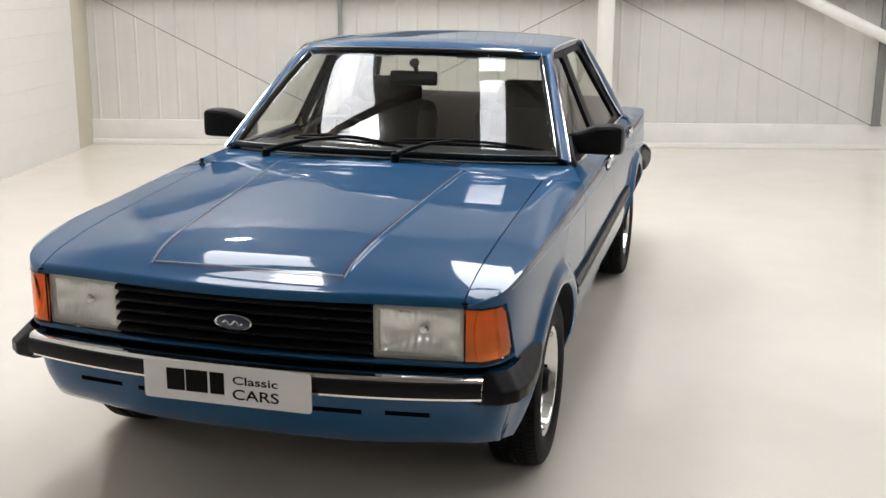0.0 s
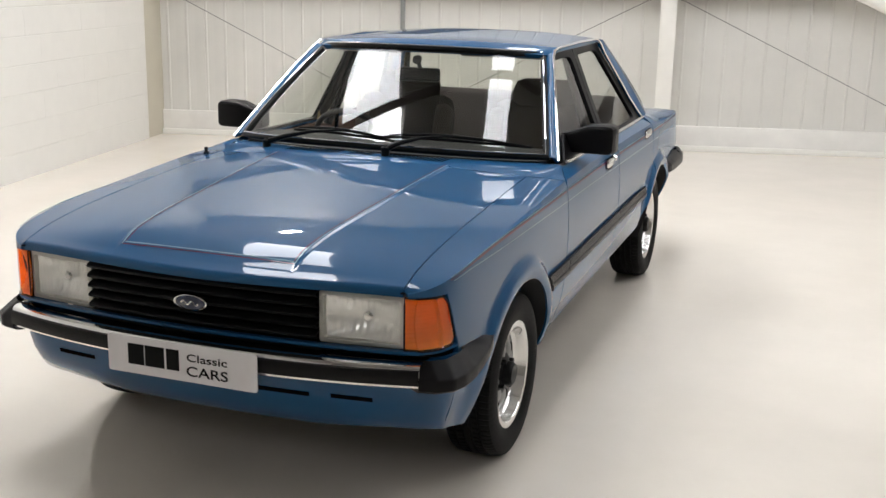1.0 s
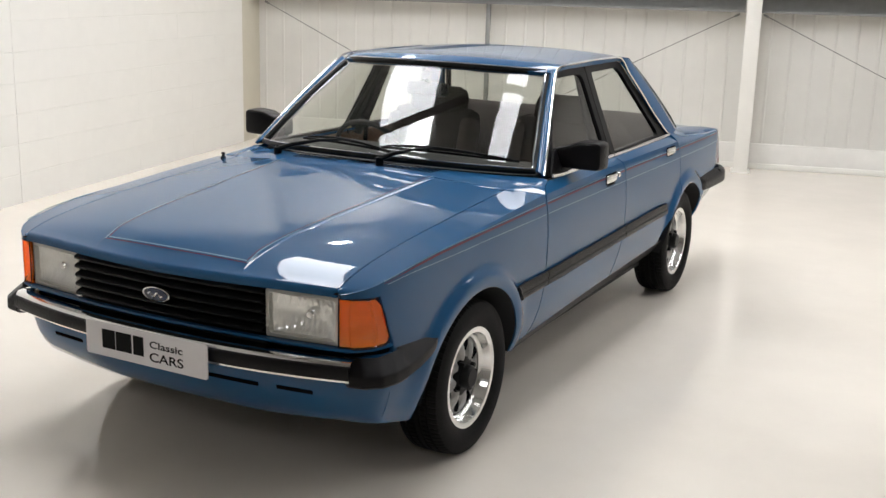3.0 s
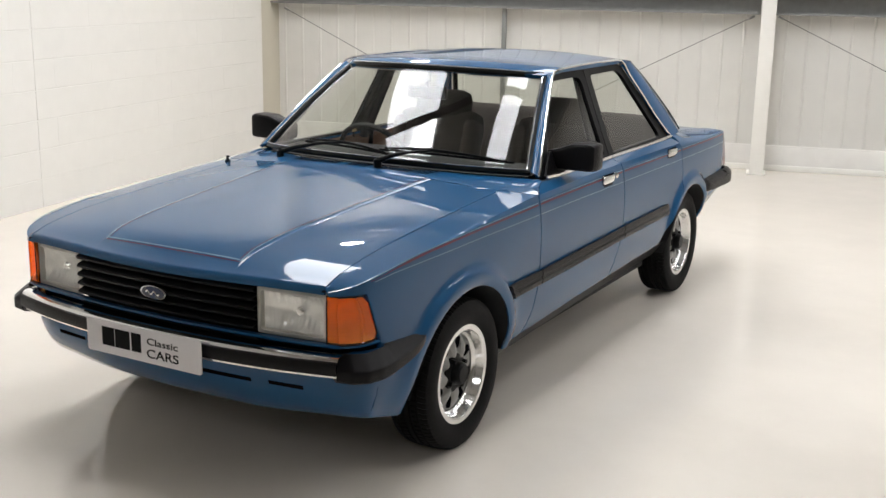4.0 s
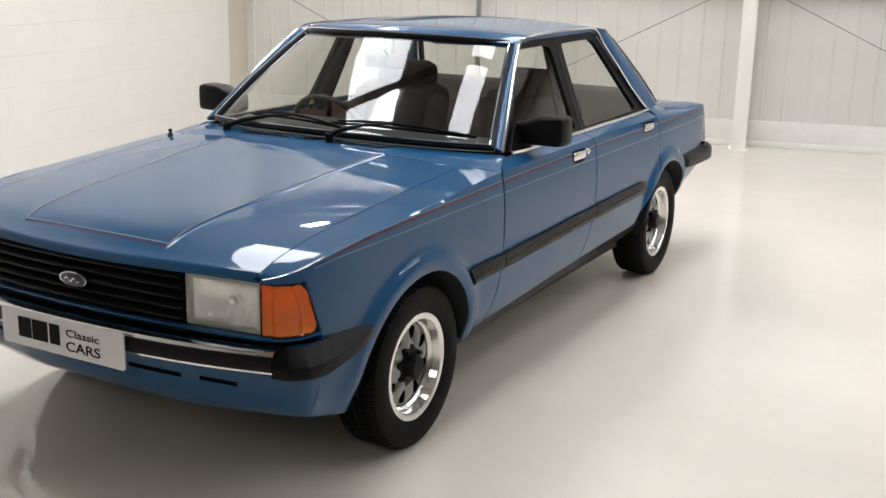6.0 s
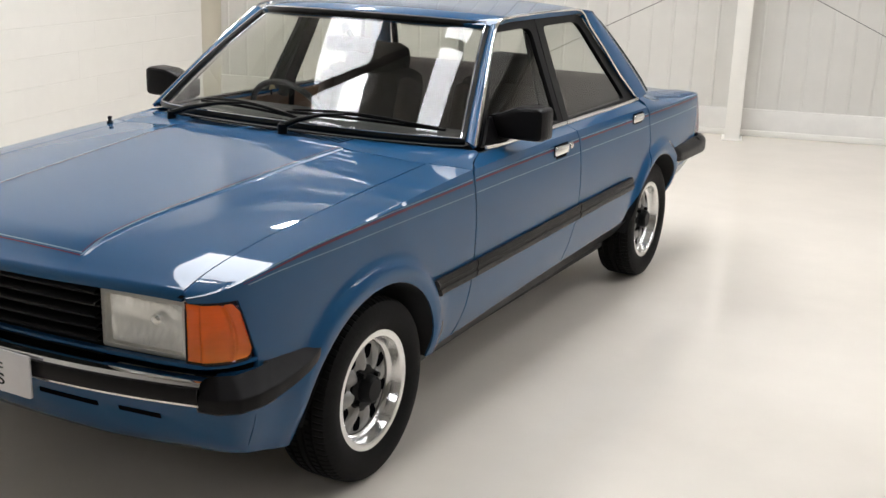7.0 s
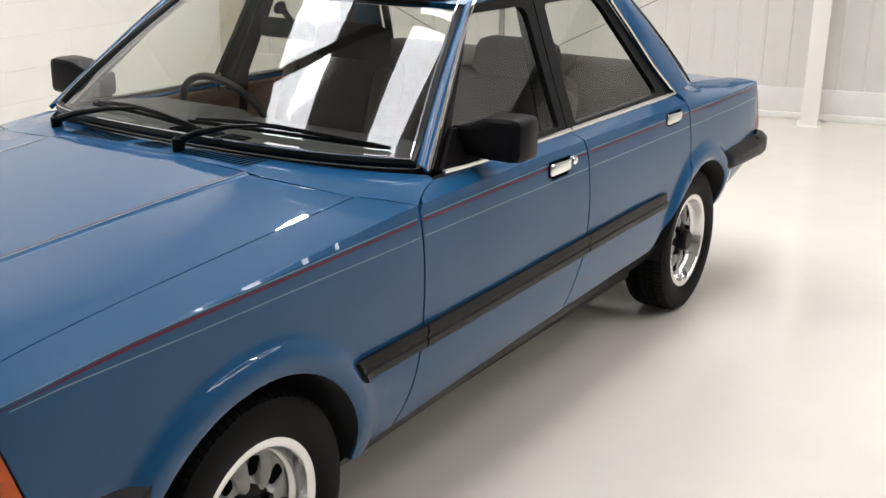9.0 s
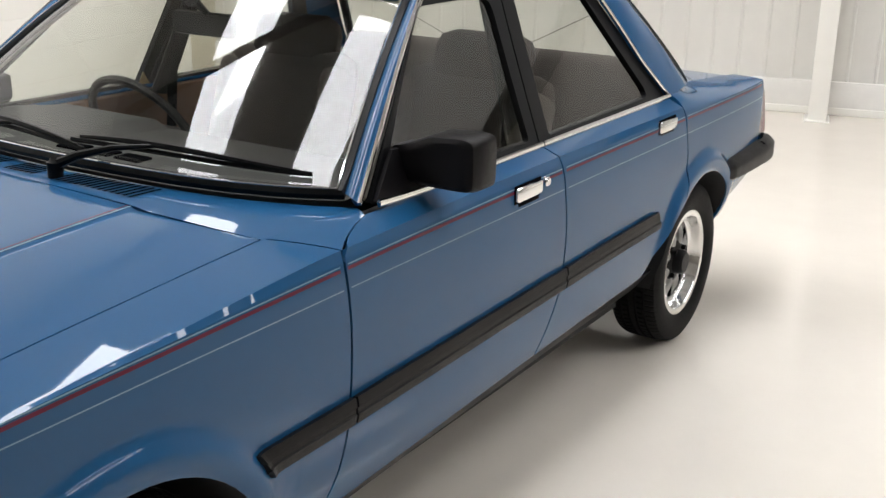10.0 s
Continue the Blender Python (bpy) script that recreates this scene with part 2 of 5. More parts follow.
def prism(loop, offset):
    """A flat plate from a loop of points, made thick by the vector offset."""
    bm = bmesh.new()
    a = [bm.verts.new(p) for p in loop]
    b = [bm.verts.new(Vector(p) + Vector(offset)) for p in loop]
    bm.faces.new(a)
    bm.faces.new(b[::-1])
    n = len(loop)
    for i in range(n):
        bm.faces.new((a[i], b[i], b[(i + 1) % n], a[(i + 1) % n]))
    bmesh.ops.recalc_face_normals(bm, faces=bm.faces)
    return bm


def ring(outer, inner, offset):
    """A frame between two loops of as many points, made thick by offset."""
    bm = bmesh.new()
    n = len(outer)
    o = [bm.verts.new(p) for p in outer]
    i_ = [bm.verts.new(p) for p in inner]
    ob = [bm.verts.new(Vector(p) + Vector(offset)) for p in outer]
    ib = [bm.verts.new(Vector(p) + Vector(offset)) for p in inner]
    for k in range(n):
        j = (k + 1) % n
        bm.faces.new((o[k], o[j], i_[j], i_[k]))
        bm.faces.new((ob[k], ib[k], ib[j], ob[j]))
        bm.faces.new((i_[k], i_[j], ib[j], ib[k]))
        bm.faces.new((o[k], ob[k], ob[j], o[j]))
    bmesh.ops.recalc_face_normals(bm, faces=bm.faces)
    return bm


def rounded(corners, radius, seg=5, straight=4):
    """A polygon in a plane with rounded corners: as many points for any polygon of as many corners."""
    pts = []
    n = len(corners)
    rad = radius if isinstance(radius, (list, tuple)) else [radius] * n
    ins, outs = [], []
    for i in range(n):
        p, a, b = Vector(corners[i]), Vector(corners[i - 1]), Vector(corners[(i + 1) % n])
        ins.append(p + (a - p).normalized() * rad[i])
        outs.append(p + (b - p).normalized() * rad[i])
    for i in range(n):
        p = Vector(corners[i])
        for k in range(seg + 1):
            t = k / seg
            pts.append(ins[i] * (1 - t) ** 2 + p * 2 * t * (1 - t) + outs[i] * t * t)
        for k in range(1, straight):
            pts.append(outs[i].lerp(ins[(i + 1) % n], k / straight))
    return pts


# ---- the hall ----
HALL = pose(0, 0, 0, 0, 0, 14.8)
SIDE = pose(0, 0, 0, 0, 0, 10.2)
BACK, LEFT, RIGHT, FRONT, TOP = 6.90, -3.512, 16.0, -13.0, 4.70

floor = part("floor", block((-10, -20, -0.2), (24, 14, 0.0)), FLOOR)
tagged(floor, "pale glossy resin-coated concrete hall floor", "floor", kind="structure")

# back wall: liner panels with narrow ribs above a painted kerb
wall_north = thing("wall_north", "cream profiled steel cladding wall above a painted kerb", "wall", kind="structure")
wall_north.matrix_basis = HALL


def liner_panel():
    bm = bmesh.new()
    prof = []
    for k in range(5):
        a = k * 0.19
        prof += [(a + 0.000, 0.0), (a + 0.008, -0.006), (a + 0.020, -0.006), (a + 0.028, 0.0), (a + 0.090, 0.0015), (a + 0.150, 0.0)]
    prof.append((0.95, 0.0))
    z0, z1 = 0.235, TOP - 0.05
    lo = [bm.verts.new((a, d, z0)) for a, d in prof]
    hi = [bm.verts.new((a, d, z1)) for a, d in prof]
    for i in range(len(prof) - 1):
        bm.faces.new((lo[i], lo[i + 1], hi[i + 1], hi[i]))
    back = [bm.verts.new((a, 0.03, z)) for a, z in ((0, z0), (0.95, z0), (0.95, z1), (0, z1))]
    bm.faces.new((back[0], back[3], back[2], back[1]))
    bm.faces.new((lo[0], hi[0], back[3], back[0]))
    bm.faces.new((lo[-1], back[1], back[2], hi[-1]))
    bm.normal_update()
    for f in bm.faces:
        f.smooth = False
    me = bpy.data.meshes.new("cladding_panel")
    bm.to_mesh(me)
    bm.free()
    me.materials.append(CLAD)
    return me


panel_mesh = liner_panel()
for k in range(-4, 17):
    share("cladding_panel", panel_mesh, pose(0.31 + k * 0.951, BACK, 0), wall_north)

kerb = part("kerb", block((LEFT - 0.6, BACK - 0.03, 0.0), (RIGHT, BACK + 0.2, 0.235), 0.008), KERB)
kerb.matrix_basis = HALL
tagged(kerb, "low white-painted concrete kerb under the cladding", "kerb", kind="structure")
skirting = part("skirting", block((LEFT - 0.6, BACK - 0.052, 0.0), (RIGHT, BACK - 0.031, 0.052), 0.006), WHITEPAINT)
skirting.matrix_basis = HALL
tagged(skirting, "white resin upstand along the wall foot", "skirting", kind="structure")

# left wall: painted blockwork
wall_west = part("wall_west", block((LEFT - 0.14, -16.0, 0), (LEFT - 0.003, 6.25, TOP)), BLOCK)
wall_west.matrix_basis = SIDE
tagged(wall_west, "cream-painted concrete blockwork wall with a vertical joint", "wall", kind="structure")
corner = part("corner_flashing", block((LEFT - 0.14, 6.253, 0), (LEFT - 0.012, 6.80, TOP), 0.004), CORNERPAINT)
corner.matrix_basis = SIDE
tagged(corner, "beige painted flashing closing the wall corner", "flashing", kind="structure")

# other walls and roof, unseen; the walls are assumed, their grey set for reflections
for name, lo, hi in (("wall_east", (RIGHT, FRONT, 0), (RIGHT + 0.15, BACK + 0.2, TOP)),
                     ("wall_south", (-9, FRONT - 0.15, 0), (RIGHT + 0.15, FRONT, TOP))):
    w = part(name, block(lo, hi), GREYCLAD)
    w.matrix_basis = HALL
    tagged(w, "assumed plain wall closing the hall out of view", "wall", kind="structure")
ceiling = part("ceiling", block((-10, FRONT - 0.15, TOP), (RIGHT + 0.15, BACK + 0.2, TOP + 0.1)), ROOFPAINT)
ceiling.matrix_basis = HALL
tagged(ceiling, "white profiled roof with translucent rooflight strips", "ceiling", kind="structure")
# the first two match reflections; the other four are added fill, out of view
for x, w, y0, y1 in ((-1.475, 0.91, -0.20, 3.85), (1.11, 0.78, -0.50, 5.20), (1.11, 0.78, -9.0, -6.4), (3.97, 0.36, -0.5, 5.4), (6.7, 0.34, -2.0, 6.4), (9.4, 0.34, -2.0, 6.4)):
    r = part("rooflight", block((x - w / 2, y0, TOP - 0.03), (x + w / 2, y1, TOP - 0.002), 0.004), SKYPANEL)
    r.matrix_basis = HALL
    tagged(r, "long glowing roof strip: two reflected rooflights, four added as fill", "rooflight", "rooflights", "structure")

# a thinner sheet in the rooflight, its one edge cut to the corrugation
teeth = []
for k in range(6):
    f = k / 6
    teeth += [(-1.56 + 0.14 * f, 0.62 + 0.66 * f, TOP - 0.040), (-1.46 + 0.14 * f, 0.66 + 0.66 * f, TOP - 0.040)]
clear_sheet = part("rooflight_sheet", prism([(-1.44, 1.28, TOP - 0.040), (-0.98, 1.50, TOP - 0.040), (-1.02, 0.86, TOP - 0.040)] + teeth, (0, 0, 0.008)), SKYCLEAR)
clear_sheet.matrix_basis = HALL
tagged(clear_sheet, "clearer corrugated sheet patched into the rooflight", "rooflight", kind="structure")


# roof steel: rafters across the hall and purlins along it
def roof_beam(name, label, a, b, deep, wide, material, group):
    pa, pb = Vector((*a, TOP - deep - 0.035)), Vector((*b, TOP - deep - 0.035))
    run = (pb - pa).length
    t = thing(name, label, "roof beam", pa, group, "structure")
    t.rotation_euler[2] = math.atan2(pb.y - pa.y, pb.x - pa.x)
    part("flange", block((0, -wide / 2, 0), (run, wide / 2, 0.010), 0.002), material, t)
    part("flange", block((0, -wide / 2, deep - 0.010), (run, wide / 2, deep), 0.002), material, t)
    part("web", block((0, -0.004, 0.010), (run, 0.004, deep - 0.010)), material, t)


for shift in (-4.2, 0.0):
    roof_beam("rafter", "grey steel roof rafter crossing under the rooflights", (-3.2, 0.25 + shift), (11.0, 7.55 + shift), 0.20, 0.14, ROOFSTEEL, "rafters")


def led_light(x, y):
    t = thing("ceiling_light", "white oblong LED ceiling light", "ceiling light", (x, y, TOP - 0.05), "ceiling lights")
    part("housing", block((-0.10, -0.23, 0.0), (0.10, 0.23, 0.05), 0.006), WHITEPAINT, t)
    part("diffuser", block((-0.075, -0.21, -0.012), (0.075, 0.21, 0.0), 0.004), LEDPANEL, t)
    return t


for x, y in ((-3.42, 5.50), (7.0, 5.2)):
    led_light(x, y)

# steel column with flanges, sheeting rail, hangers and bracing wires along the back wall
column = thing("steel_column", "white-painted steel I-section wall column", "column", HALL @ Vector((1.860, 6.662, 0)))
column.rotation_euler[2] = radians(14.8)
part("flange", block((-0.062, -0.105, 0.0), (0.062, -0.093, TOP), 0.002), WHITEPAINT, column)
part("flange", block((-0.062, 0.093, 0.0), (0.062, 0.105, TOP), 0.002), WHITEPAINT, column)
part("web", block((-0.005, -0.093, 0.0), (0.005, 0.093, TOP)), WHITEPAINT, column)
part("base_plate", block((-0.085, -0.125, 0.0), (0.085, 0.125, 0.010), 0.002), WHITEPAINT, column)


def rail(u0, u1, z):
    t = thing("sheeting_rail", "grey galvanised steel sheeting rail on the cladding", "rail", HALL @ Vector((u0, BACK - 0.013, z)), "sheeting rails")
    t.rotation_euler[2] = radians(14.8)
    prof = [(0, 0), (-0.16, 0), (-0.16, 0.02), (-0.155, 0.02), (-0.155, 0.005), (-0.005, 0.005), (-0.005, 0.17), (-0.15, 0.17), (-0.15, 0.175), (0, 0.175)]
    part("rail_section", prism([(0, d, h) for d, h in prof], (u1 - u0, 0, 0)), GALV, t, sharp=20)
    return t


for z in (1.435, 2.85, 4.265):
    rail(-3.0, 1.79, z)
    rail(1.93, 8.0, z)


def hanger(u, wide, z0, z1):
    t = thing("rail_hanger", "thin grey galvanised steel hanger strut", "strut", HALL @ Vector((u, BACK - 0.10, z0)), "rail hangers")
    t.rotation_euler[2] = radians(14.8)
    part("strut", block((-wide / 2, -0.02, 0), (wide / 2, 0.02, z1 - z0), 0.004), GALV, t)
    part("foot_cleat", block((-wide / 2 - 0.012, -0.03, 0), (wide / 2 + 0.012, 0.03, 0.012), 0.002), GALV, t)


hanger(-0.59, 0.042, 0.235, 1.435)
hanger(4.47, 0.075, 0.235, 1.435)


def wire(a, b):
    pa, pb = HALL @ Vector((a[0], BACK - 0.13, a[1])), HALL @ Vector((b[0], BACK - 0.13, b[1]))
    t = thing("bracing_wire", "thin taut steel bracing wire across the cladding", "wire", pa, "bracing wires")
    part("cable", tube([(0, 0, 0), pb - pa], 0.004, 6), WIRE, t)
    d = (pb - pa).normalized()
    part("end_eye", tube([(0, 0, 0), d * 0.05], 0.010, 8), GALV, t)


wire((-2.86, 1.39), (-0.62, 0.27))
wire((1.74, 1.42), (-0.55, 0.24))
wire((1.95, 1.42), (4.42, 0.24))

pa, pb = HALL @ Vector((2.4, 6.70, 2.0)), HALL @ Vector((4.9, 6.70, 0.86))
pipe = thing("brace_pipe", "white-painted tubular steel diagonal brace", "brace", pa)
part("pipe", tube([(0, 0, 0), pb - pa], 0.055, 20), WHITEPAINT, pipe)


# ---- the car: nose at -y, its left side at +x ----
car = thing("car", "shiny mid-blue four-door 1980s saloon car with thin pinstripes", "car")

HUB = 0.287
ARCHES = ((0.0, 0.330), (2.565, 0.325))
FORE = 0.330 / 0.365    # the front arch is longer ahead of its axle
side_profile = spline([(0.20, 0.725), (0.25, 0.752), (0.30, 0.776), (0.36, 0.798), (0.42, 0.811), (0.55, 0.820), (0.68, 0.820), (0.78, 0.816), (0.84, 0.811), (0.90, 0.79)])
plan = spline([(-0.70, 0.806), (-0.688, 0.836), (-0.665, 0.879), (-0.62, 0.925), (-0.55, 0.952), (-0.45, 0.968), (-0.3, 0.980), (-0.1, 0.990), (0.2, 0.998), (0.6, 1.0), (2.4, 1.0), (2.8, 0.996), (3.1, 0.986), (3.25, 0.972), (3.34, 0.945)])
red_line = spline([(-0.60, 0.769), (-0.45, 0.794), (-0.27, 0.810), (0.0, 0.821), (0.3, 0.828), (0.8, 0.835), (1.3, 0.837), (2.2, 0.834), (3.2, 0.828)])
white_line = spline([(-0.60, 0.764), (-0.45, 0.780), (-0.2, 0.786), (0.2, 0.792), (0.8, 0.792), (1.3, 0.790), (2.2, 0.785), (3.2, 0.780)])
shoulder = spline([(-0.70, 0.743), (-0.6, 0.774), (-0.45, 0.7985), (-0.27, 0.8175), (0.0, 0.832), (0.3, 0.841), (0.8, 0.849), (1.3, 0.854), (2.2, 0.850), (3.2, 0.842)])
bonnet_edge = spline([(-0.75, 0.733), (-0.70, 0.755), (-0.6, 0.787), (-0.45, 0.813), (-0.27, 0.832), (0.0, 0.853), (0.3, 0.873), (0.5, 0.885), (0.75, 0.900)])


def half_width(y, z):
    x = side_profile(z) * plan(y)
    for c, r in ARCHES:
        d = math.hypot((y - c) * (FORE if y < c < 1 else 1), z - 0.295) - r
        if d < 0.085:
            t = max(0.0, min(1.0, (0.085 - d) / 0.046))
            x += 0.022 * t * t * (3 - 2 * t) - 0.006 * max(0.0, 1 - max(0.0, d) / 0.016) ** 2
    return x


def on_side(y, z, lift=0.0):
    return Vector((half_width(y, z) + lift, y, z))


def arch_floor(y, low):
    z = low
    for c, r in ARCHES:
        d = (y - c) * (FORE if y < c < 1 else 1)
        if abs(d) < r:
            z = max(z, 0.295 + math.sqrt(r * r - d * d))
    return z


front_shut = spline([(0.24, 0.475), (0.30, 0.515), (0.37, 0.548), (0.50, 0.580), (0.68, 0.592), (0.80, 0.588), (0.835, 0.580), (0.855, 0.588), (0.872, 0.612), (0.886, 0.66), (0.898, 0.735)])
mid_shut = spline([(0.24, 1.38), (0.30, 1.41), (0.40, 1.455), (0.52, 1.512), (0.66, 1.530), (0.80, 1.520), (0.92, 1.495)])
rear_shut = spline([(0.24, 2.20), (0.60, 2.375), (0.70, 2.405), (0.80, 2.388), (0.92, 2.360)])
SEAM = 0.0035
sill_line = spline([(0.3, 0.285), (0.8, 0.312), (1.3, 0.335), (1.8, 0.350), (2.3, 0.360)])


COWL = 0.509


def wing_floor(y):
    if y < -0.60:
        return 0.734
    if y < -0.545:
        return 0.734 - (y + 0.60) / 0.055 * 0.169
    return arch_floor(y, 0.289 - 0.36 * (y + 0.54) + 0.75 * (y + 0.54) ** 2 if y < -0.33 else sill_line(y))


def over(p0, p2, t, sweep=0.0):
    """From the shoulder p0 round a tight crease, then by a nearly flat top to p2; sweep bends it backwards."""
    h = min(0.015 + 0.007 * max(0.0, min(1.0, (p0.y + 0.1) / 0.4)), (0.06 + 0.54 * max(0.0, min(1.0, (p0.y + 0.2) / 0.7))) * (p2.z - p0.z))
    e = Vector((p0.x - 0.0085, p0.y + 0.25 * sweep, p0.z + h))
    if t < 0.4:
        return p0.lerp(e, t / 0.4)
    s = (t - 0.4) / 0.6
    mid = e.lerp(p2, 0.5) + Vector((0, sweep, 0.0005))
    return e * (1 - s) ** 2 + mid * 2 * s * (1 - s) + p2 * s * s


def wing(u, v):
    """The front wing: its side up to v = 1, then over the shoulder to the bonnet's edge."""
    y = u
    zs = shoulder(y)
    zl = wing_floor(y)
    edge = 0.668
    if v <= 1:
        z = zl + (zs - zl) * v if y > -0.52 else max(zl, 0.27 + (zs - 0.27) * v)
        back = front_shut(z) - SEAM
        w = max(0.0, (y - 0.34) / (0.60 - 0.34))
        yy = y + (back - 0.60) * w
        return Vector((half_width(yy, z), yy, z))
    t = v - 1
    w = max(0.0, (y - 0.34) / (0.60 - 0.34))
    yy = y + (front_shut(zs) - SEAM - 0.60) * w
    y2 = y + (COWL - 0.60) * w
    x0 = half_width(yy, zs)
    p0, p2 = Vector((x0, yy, zs)), Vector((min(edge, x0 - 0.002), y2, bonnet_edge(y2)))
    return over(p0, p2, t, 0.012 * w)


ARC = [math.cos(math.pi * k / 28) for k in range(29)]
wing_us = [-0.690, -0.68, -0.665, -0.645, -0.62, -0.60, -0.585, -0.565, -0.546, -0.543, -0.51, -0.47, -0.43, -0.40, -0.38, -0.366] + \
          [(-0.33 / FORE if a > 0 else -0.33) * a for a in ARC] + [0.331, 0.36, 0.40, 0.44, 0.48, 0.52, 0.56, 0.60]
wing_vs = steps(0, 1, 16) + [1.04, 1.2, 1.36, 1.4, 1.43, 1.47, 1.54, 1.61, 1.68, 1.75, 1.85, 1.95, 2.0]
both("front_wing", wing, wing_us, wing_vs, (1, 0, 0.3), PAINT, car)


def door_panel(name, ya, yb, us):
    def fn(u, v):
        yn = ya(0.6) + (yb(0.6) - ya(0.6)) * u
        zl = arch_floor(yn, sill_line(yn))
        zs = shoulder(yn)
        belt = 0.897
        if v <= 1:
            z = zl + (zs - zl) * v
            y = ya(z) + SEAM + (yb(z) - ya(z) - 2 * SEAM) * u
            return Vector((half_width(y, z), y, z))
        t = v - 1
        y = ya(zs + (belt - zs) * t) + SEAM + (yb(zs + (belt - zs) * t) - ya(zs + (belt - zs) * t) - 2 * SEAM) * u
        x0 = half_width(y, zs)
        p0, p2 = Vector((x0, y, zs)), Vector((0.752, y, belt))
        return over(p0, p2, t)
    return [both(name, fn, us, steps(0, 1, 16) + [1.04, 1.2, 1.36, 1.4, 1.43, 1.5, 1.6, 1.7, 1.85, 2.0], (1, 0, 0.2), PAINT, car)][0]


front_doors = door_panel("front_door", front_shut, mid_shut, steps(0, 1, 14))
rear_doors = door_panel("rear_door", mid_shut, rear_shut, steps(0, 0.7, 8) + steps(0.74, 1, 14))


def quarter_floor(y):
    return arch_floor(y, 0.36 + max(0.0, min(1.0, (y - 2.88) / 0.27)) * 0.15)


def deck_edge(y):
    return 0.905 - max(0, y - 2.5) * 0.072


tail_y = spline([(0.40, 3.325), (0.50, 3.334), (0.605, 3.330), (0.735, 3.290), (0.842, 3.246), (0.90, 3.225)])


def to_tail(y, z):
    return y if y < 3.0 else 3.0 + (y - 3.0) * (tail_y(z) - 3.0) / 0.245


def quarter(u, v):
    y = u
    zs, zl = shoulder(y), quarter_floor(y)
    if v <= 1:
        z = zl + (zs - zl) * v
        w = max(0.0, (2.56 - y) / (2.56 - 2.37))
        yy = to_tail(y, z) + (rear_shut(z) + SEAM - 2.37) * w
        tuck = 0.30 * max(0.0, 0.53 - z) * min(1.0, max(0.0, (y - 2.72) / 0.17))
        return Vector((half_width(yy, z) - tuck, yy, z))
    t = v - 1
    w = max(0.0, (2.56 - y) / (2.56 - 2.37))
    yy = to_tail(y, zs) + (rear_shut(zs) + SEAM - 2.37) * w
    x0 = half_width(yy, zs)
    inner = 0.752 if y < 2.45 else 0.752 - min(1, (y - 2.45) / 0.2) * 0.085
    p0, p2 = Vector((x0, yy, zs)), Vector((inner, yy, deck_edge(yy)))
    c = Vector((x0 - 0.015, yy, max(zs + 0.006, deck_edge(yy) - 0.018)))
    return p0 * (1 - t) ** 2 + c * 2 * t * (1 - t) + p2 * t * t


q_us = [2.37, 2.385, 2.40, 2.42, 2.44, 2.46, 2.48, 2.50, 2.52, 2.54, 2.56, 2.58, 2.60, 2.62, 2.64, 2.66, 2.68, 2.70, 2.72, 2.74, 2.76, 2.78, 2.80, 2.815, 2.83, 2.843, 2.855, 2.865, 2.875, 2.882, 2.888, 2.8899, 2.8901, 2.905, 2.92, 2.94, 2.955, 3.0, 3.05, 3.1, 3.14, 3.19, 3.225, 3.245]
both("rear_quarter", quarter, q_us, steps(0, 1, 28) + [1.12, 1.25, 1.4, 1.55, 1.7, 1.85, 2.0], (1, 0, 0.2), PAINT, car)

# black sill under the doors
def sill(u, v):
    z = sill_line(u) - 0.004 - 0.085 * v
    return Vector((side_profile(max(0.2, z)) - 0.006 - 0.03 * v, u, z))


both("sill", sill, steps(0.335, 2.235, 16), steps(0, 1, 2), (1, 0, -0.3), BLACK, car, "satin black sill", 0.02)


# bonnet
def nose(x):
    return -0.742 + 0.050 * (x / 0.66) ** 2


def spread(y):
    """How far the raised middle of the bonnet widens towards the screen."""
    return 0.062 * max(0.0, min(1.0, (y + 0.66) / 1.11))


def bonnet_z(x, y):
    a = abs(x)
    s = max(0.0, min(1.0, (y + 0.35) / 0.8))
    f = max(0.0, min(1.0, (-0.10 - y) / 0.45))
    crown = (0.026 + 0.012 * s * s * (3 - 2 * s)) * (1 - (a / 0.664) ** (2 + f * f * (3 - 2 * f))) * min(1, (y + 0.74) / 0.25 + 0.45)
    t = max(0.0, min(1.0, (0.318 + spread(y) - a) / 0.012))
    fade = max(0.0, min(1.0, (y + 0.70) / 0.12))
    return bonnet_edge(y) + crown + 0.0045 * t * t * (3 - 2 * t) * fade


def bonnet_back(x):
    return COWL - 0.004 - 0.060 * (1 - min(1, abs(x) / 0.668) ** 2.5)


def bonnet(u, v):
    x = u
    y0, y1 = nose(x), bonnet_back(x)
    if v < 0:
        a = -v * math.pi / 2
        return Vector((x, y0 + 0.020 - 0.020 * math.sin(a), bonnet_z(x, y0 + 0.02) - 0.030 * (1 - math.cos(a))))
    y = y0 + 0.020 + (y1 - y0 - 0.020) * v
    a = abs(u)
    x = math.copysign(a + spread(y) * (a / 0.312 if a < 0.312 else (0.664 - a) / 0.352), u)
    return Vector((x, y, bonnet_z(x, y)))


bon_us = sorted({round(s * a, 4) for s in (1, -1) for a in (0, 0.06, 0.12, 0.18, 0.24, 0.28, 0.300, 0.306, 0.309, 0.312, 0.315, 0.318, 0.324, 0.35, 0.40, 0.46, 0.52, 0.58, 0.63, 0.655, 0.664)})
part("bonnet", sheet(bonnet, bon_us, [-1, -0.8, -0.6, -0.4, -0.2] + steps(0, 0.12, 5) + steps(0.16, 1, 24), (0, -0.1, 1), 0.014), PAINT, car)


# cowl below the windscreen
def bow(a):
    """How the screen sweeps back towards its ends, from 0 to 1."""
    return 0.45 * a * a + 0.55 * abs(a) ** 5


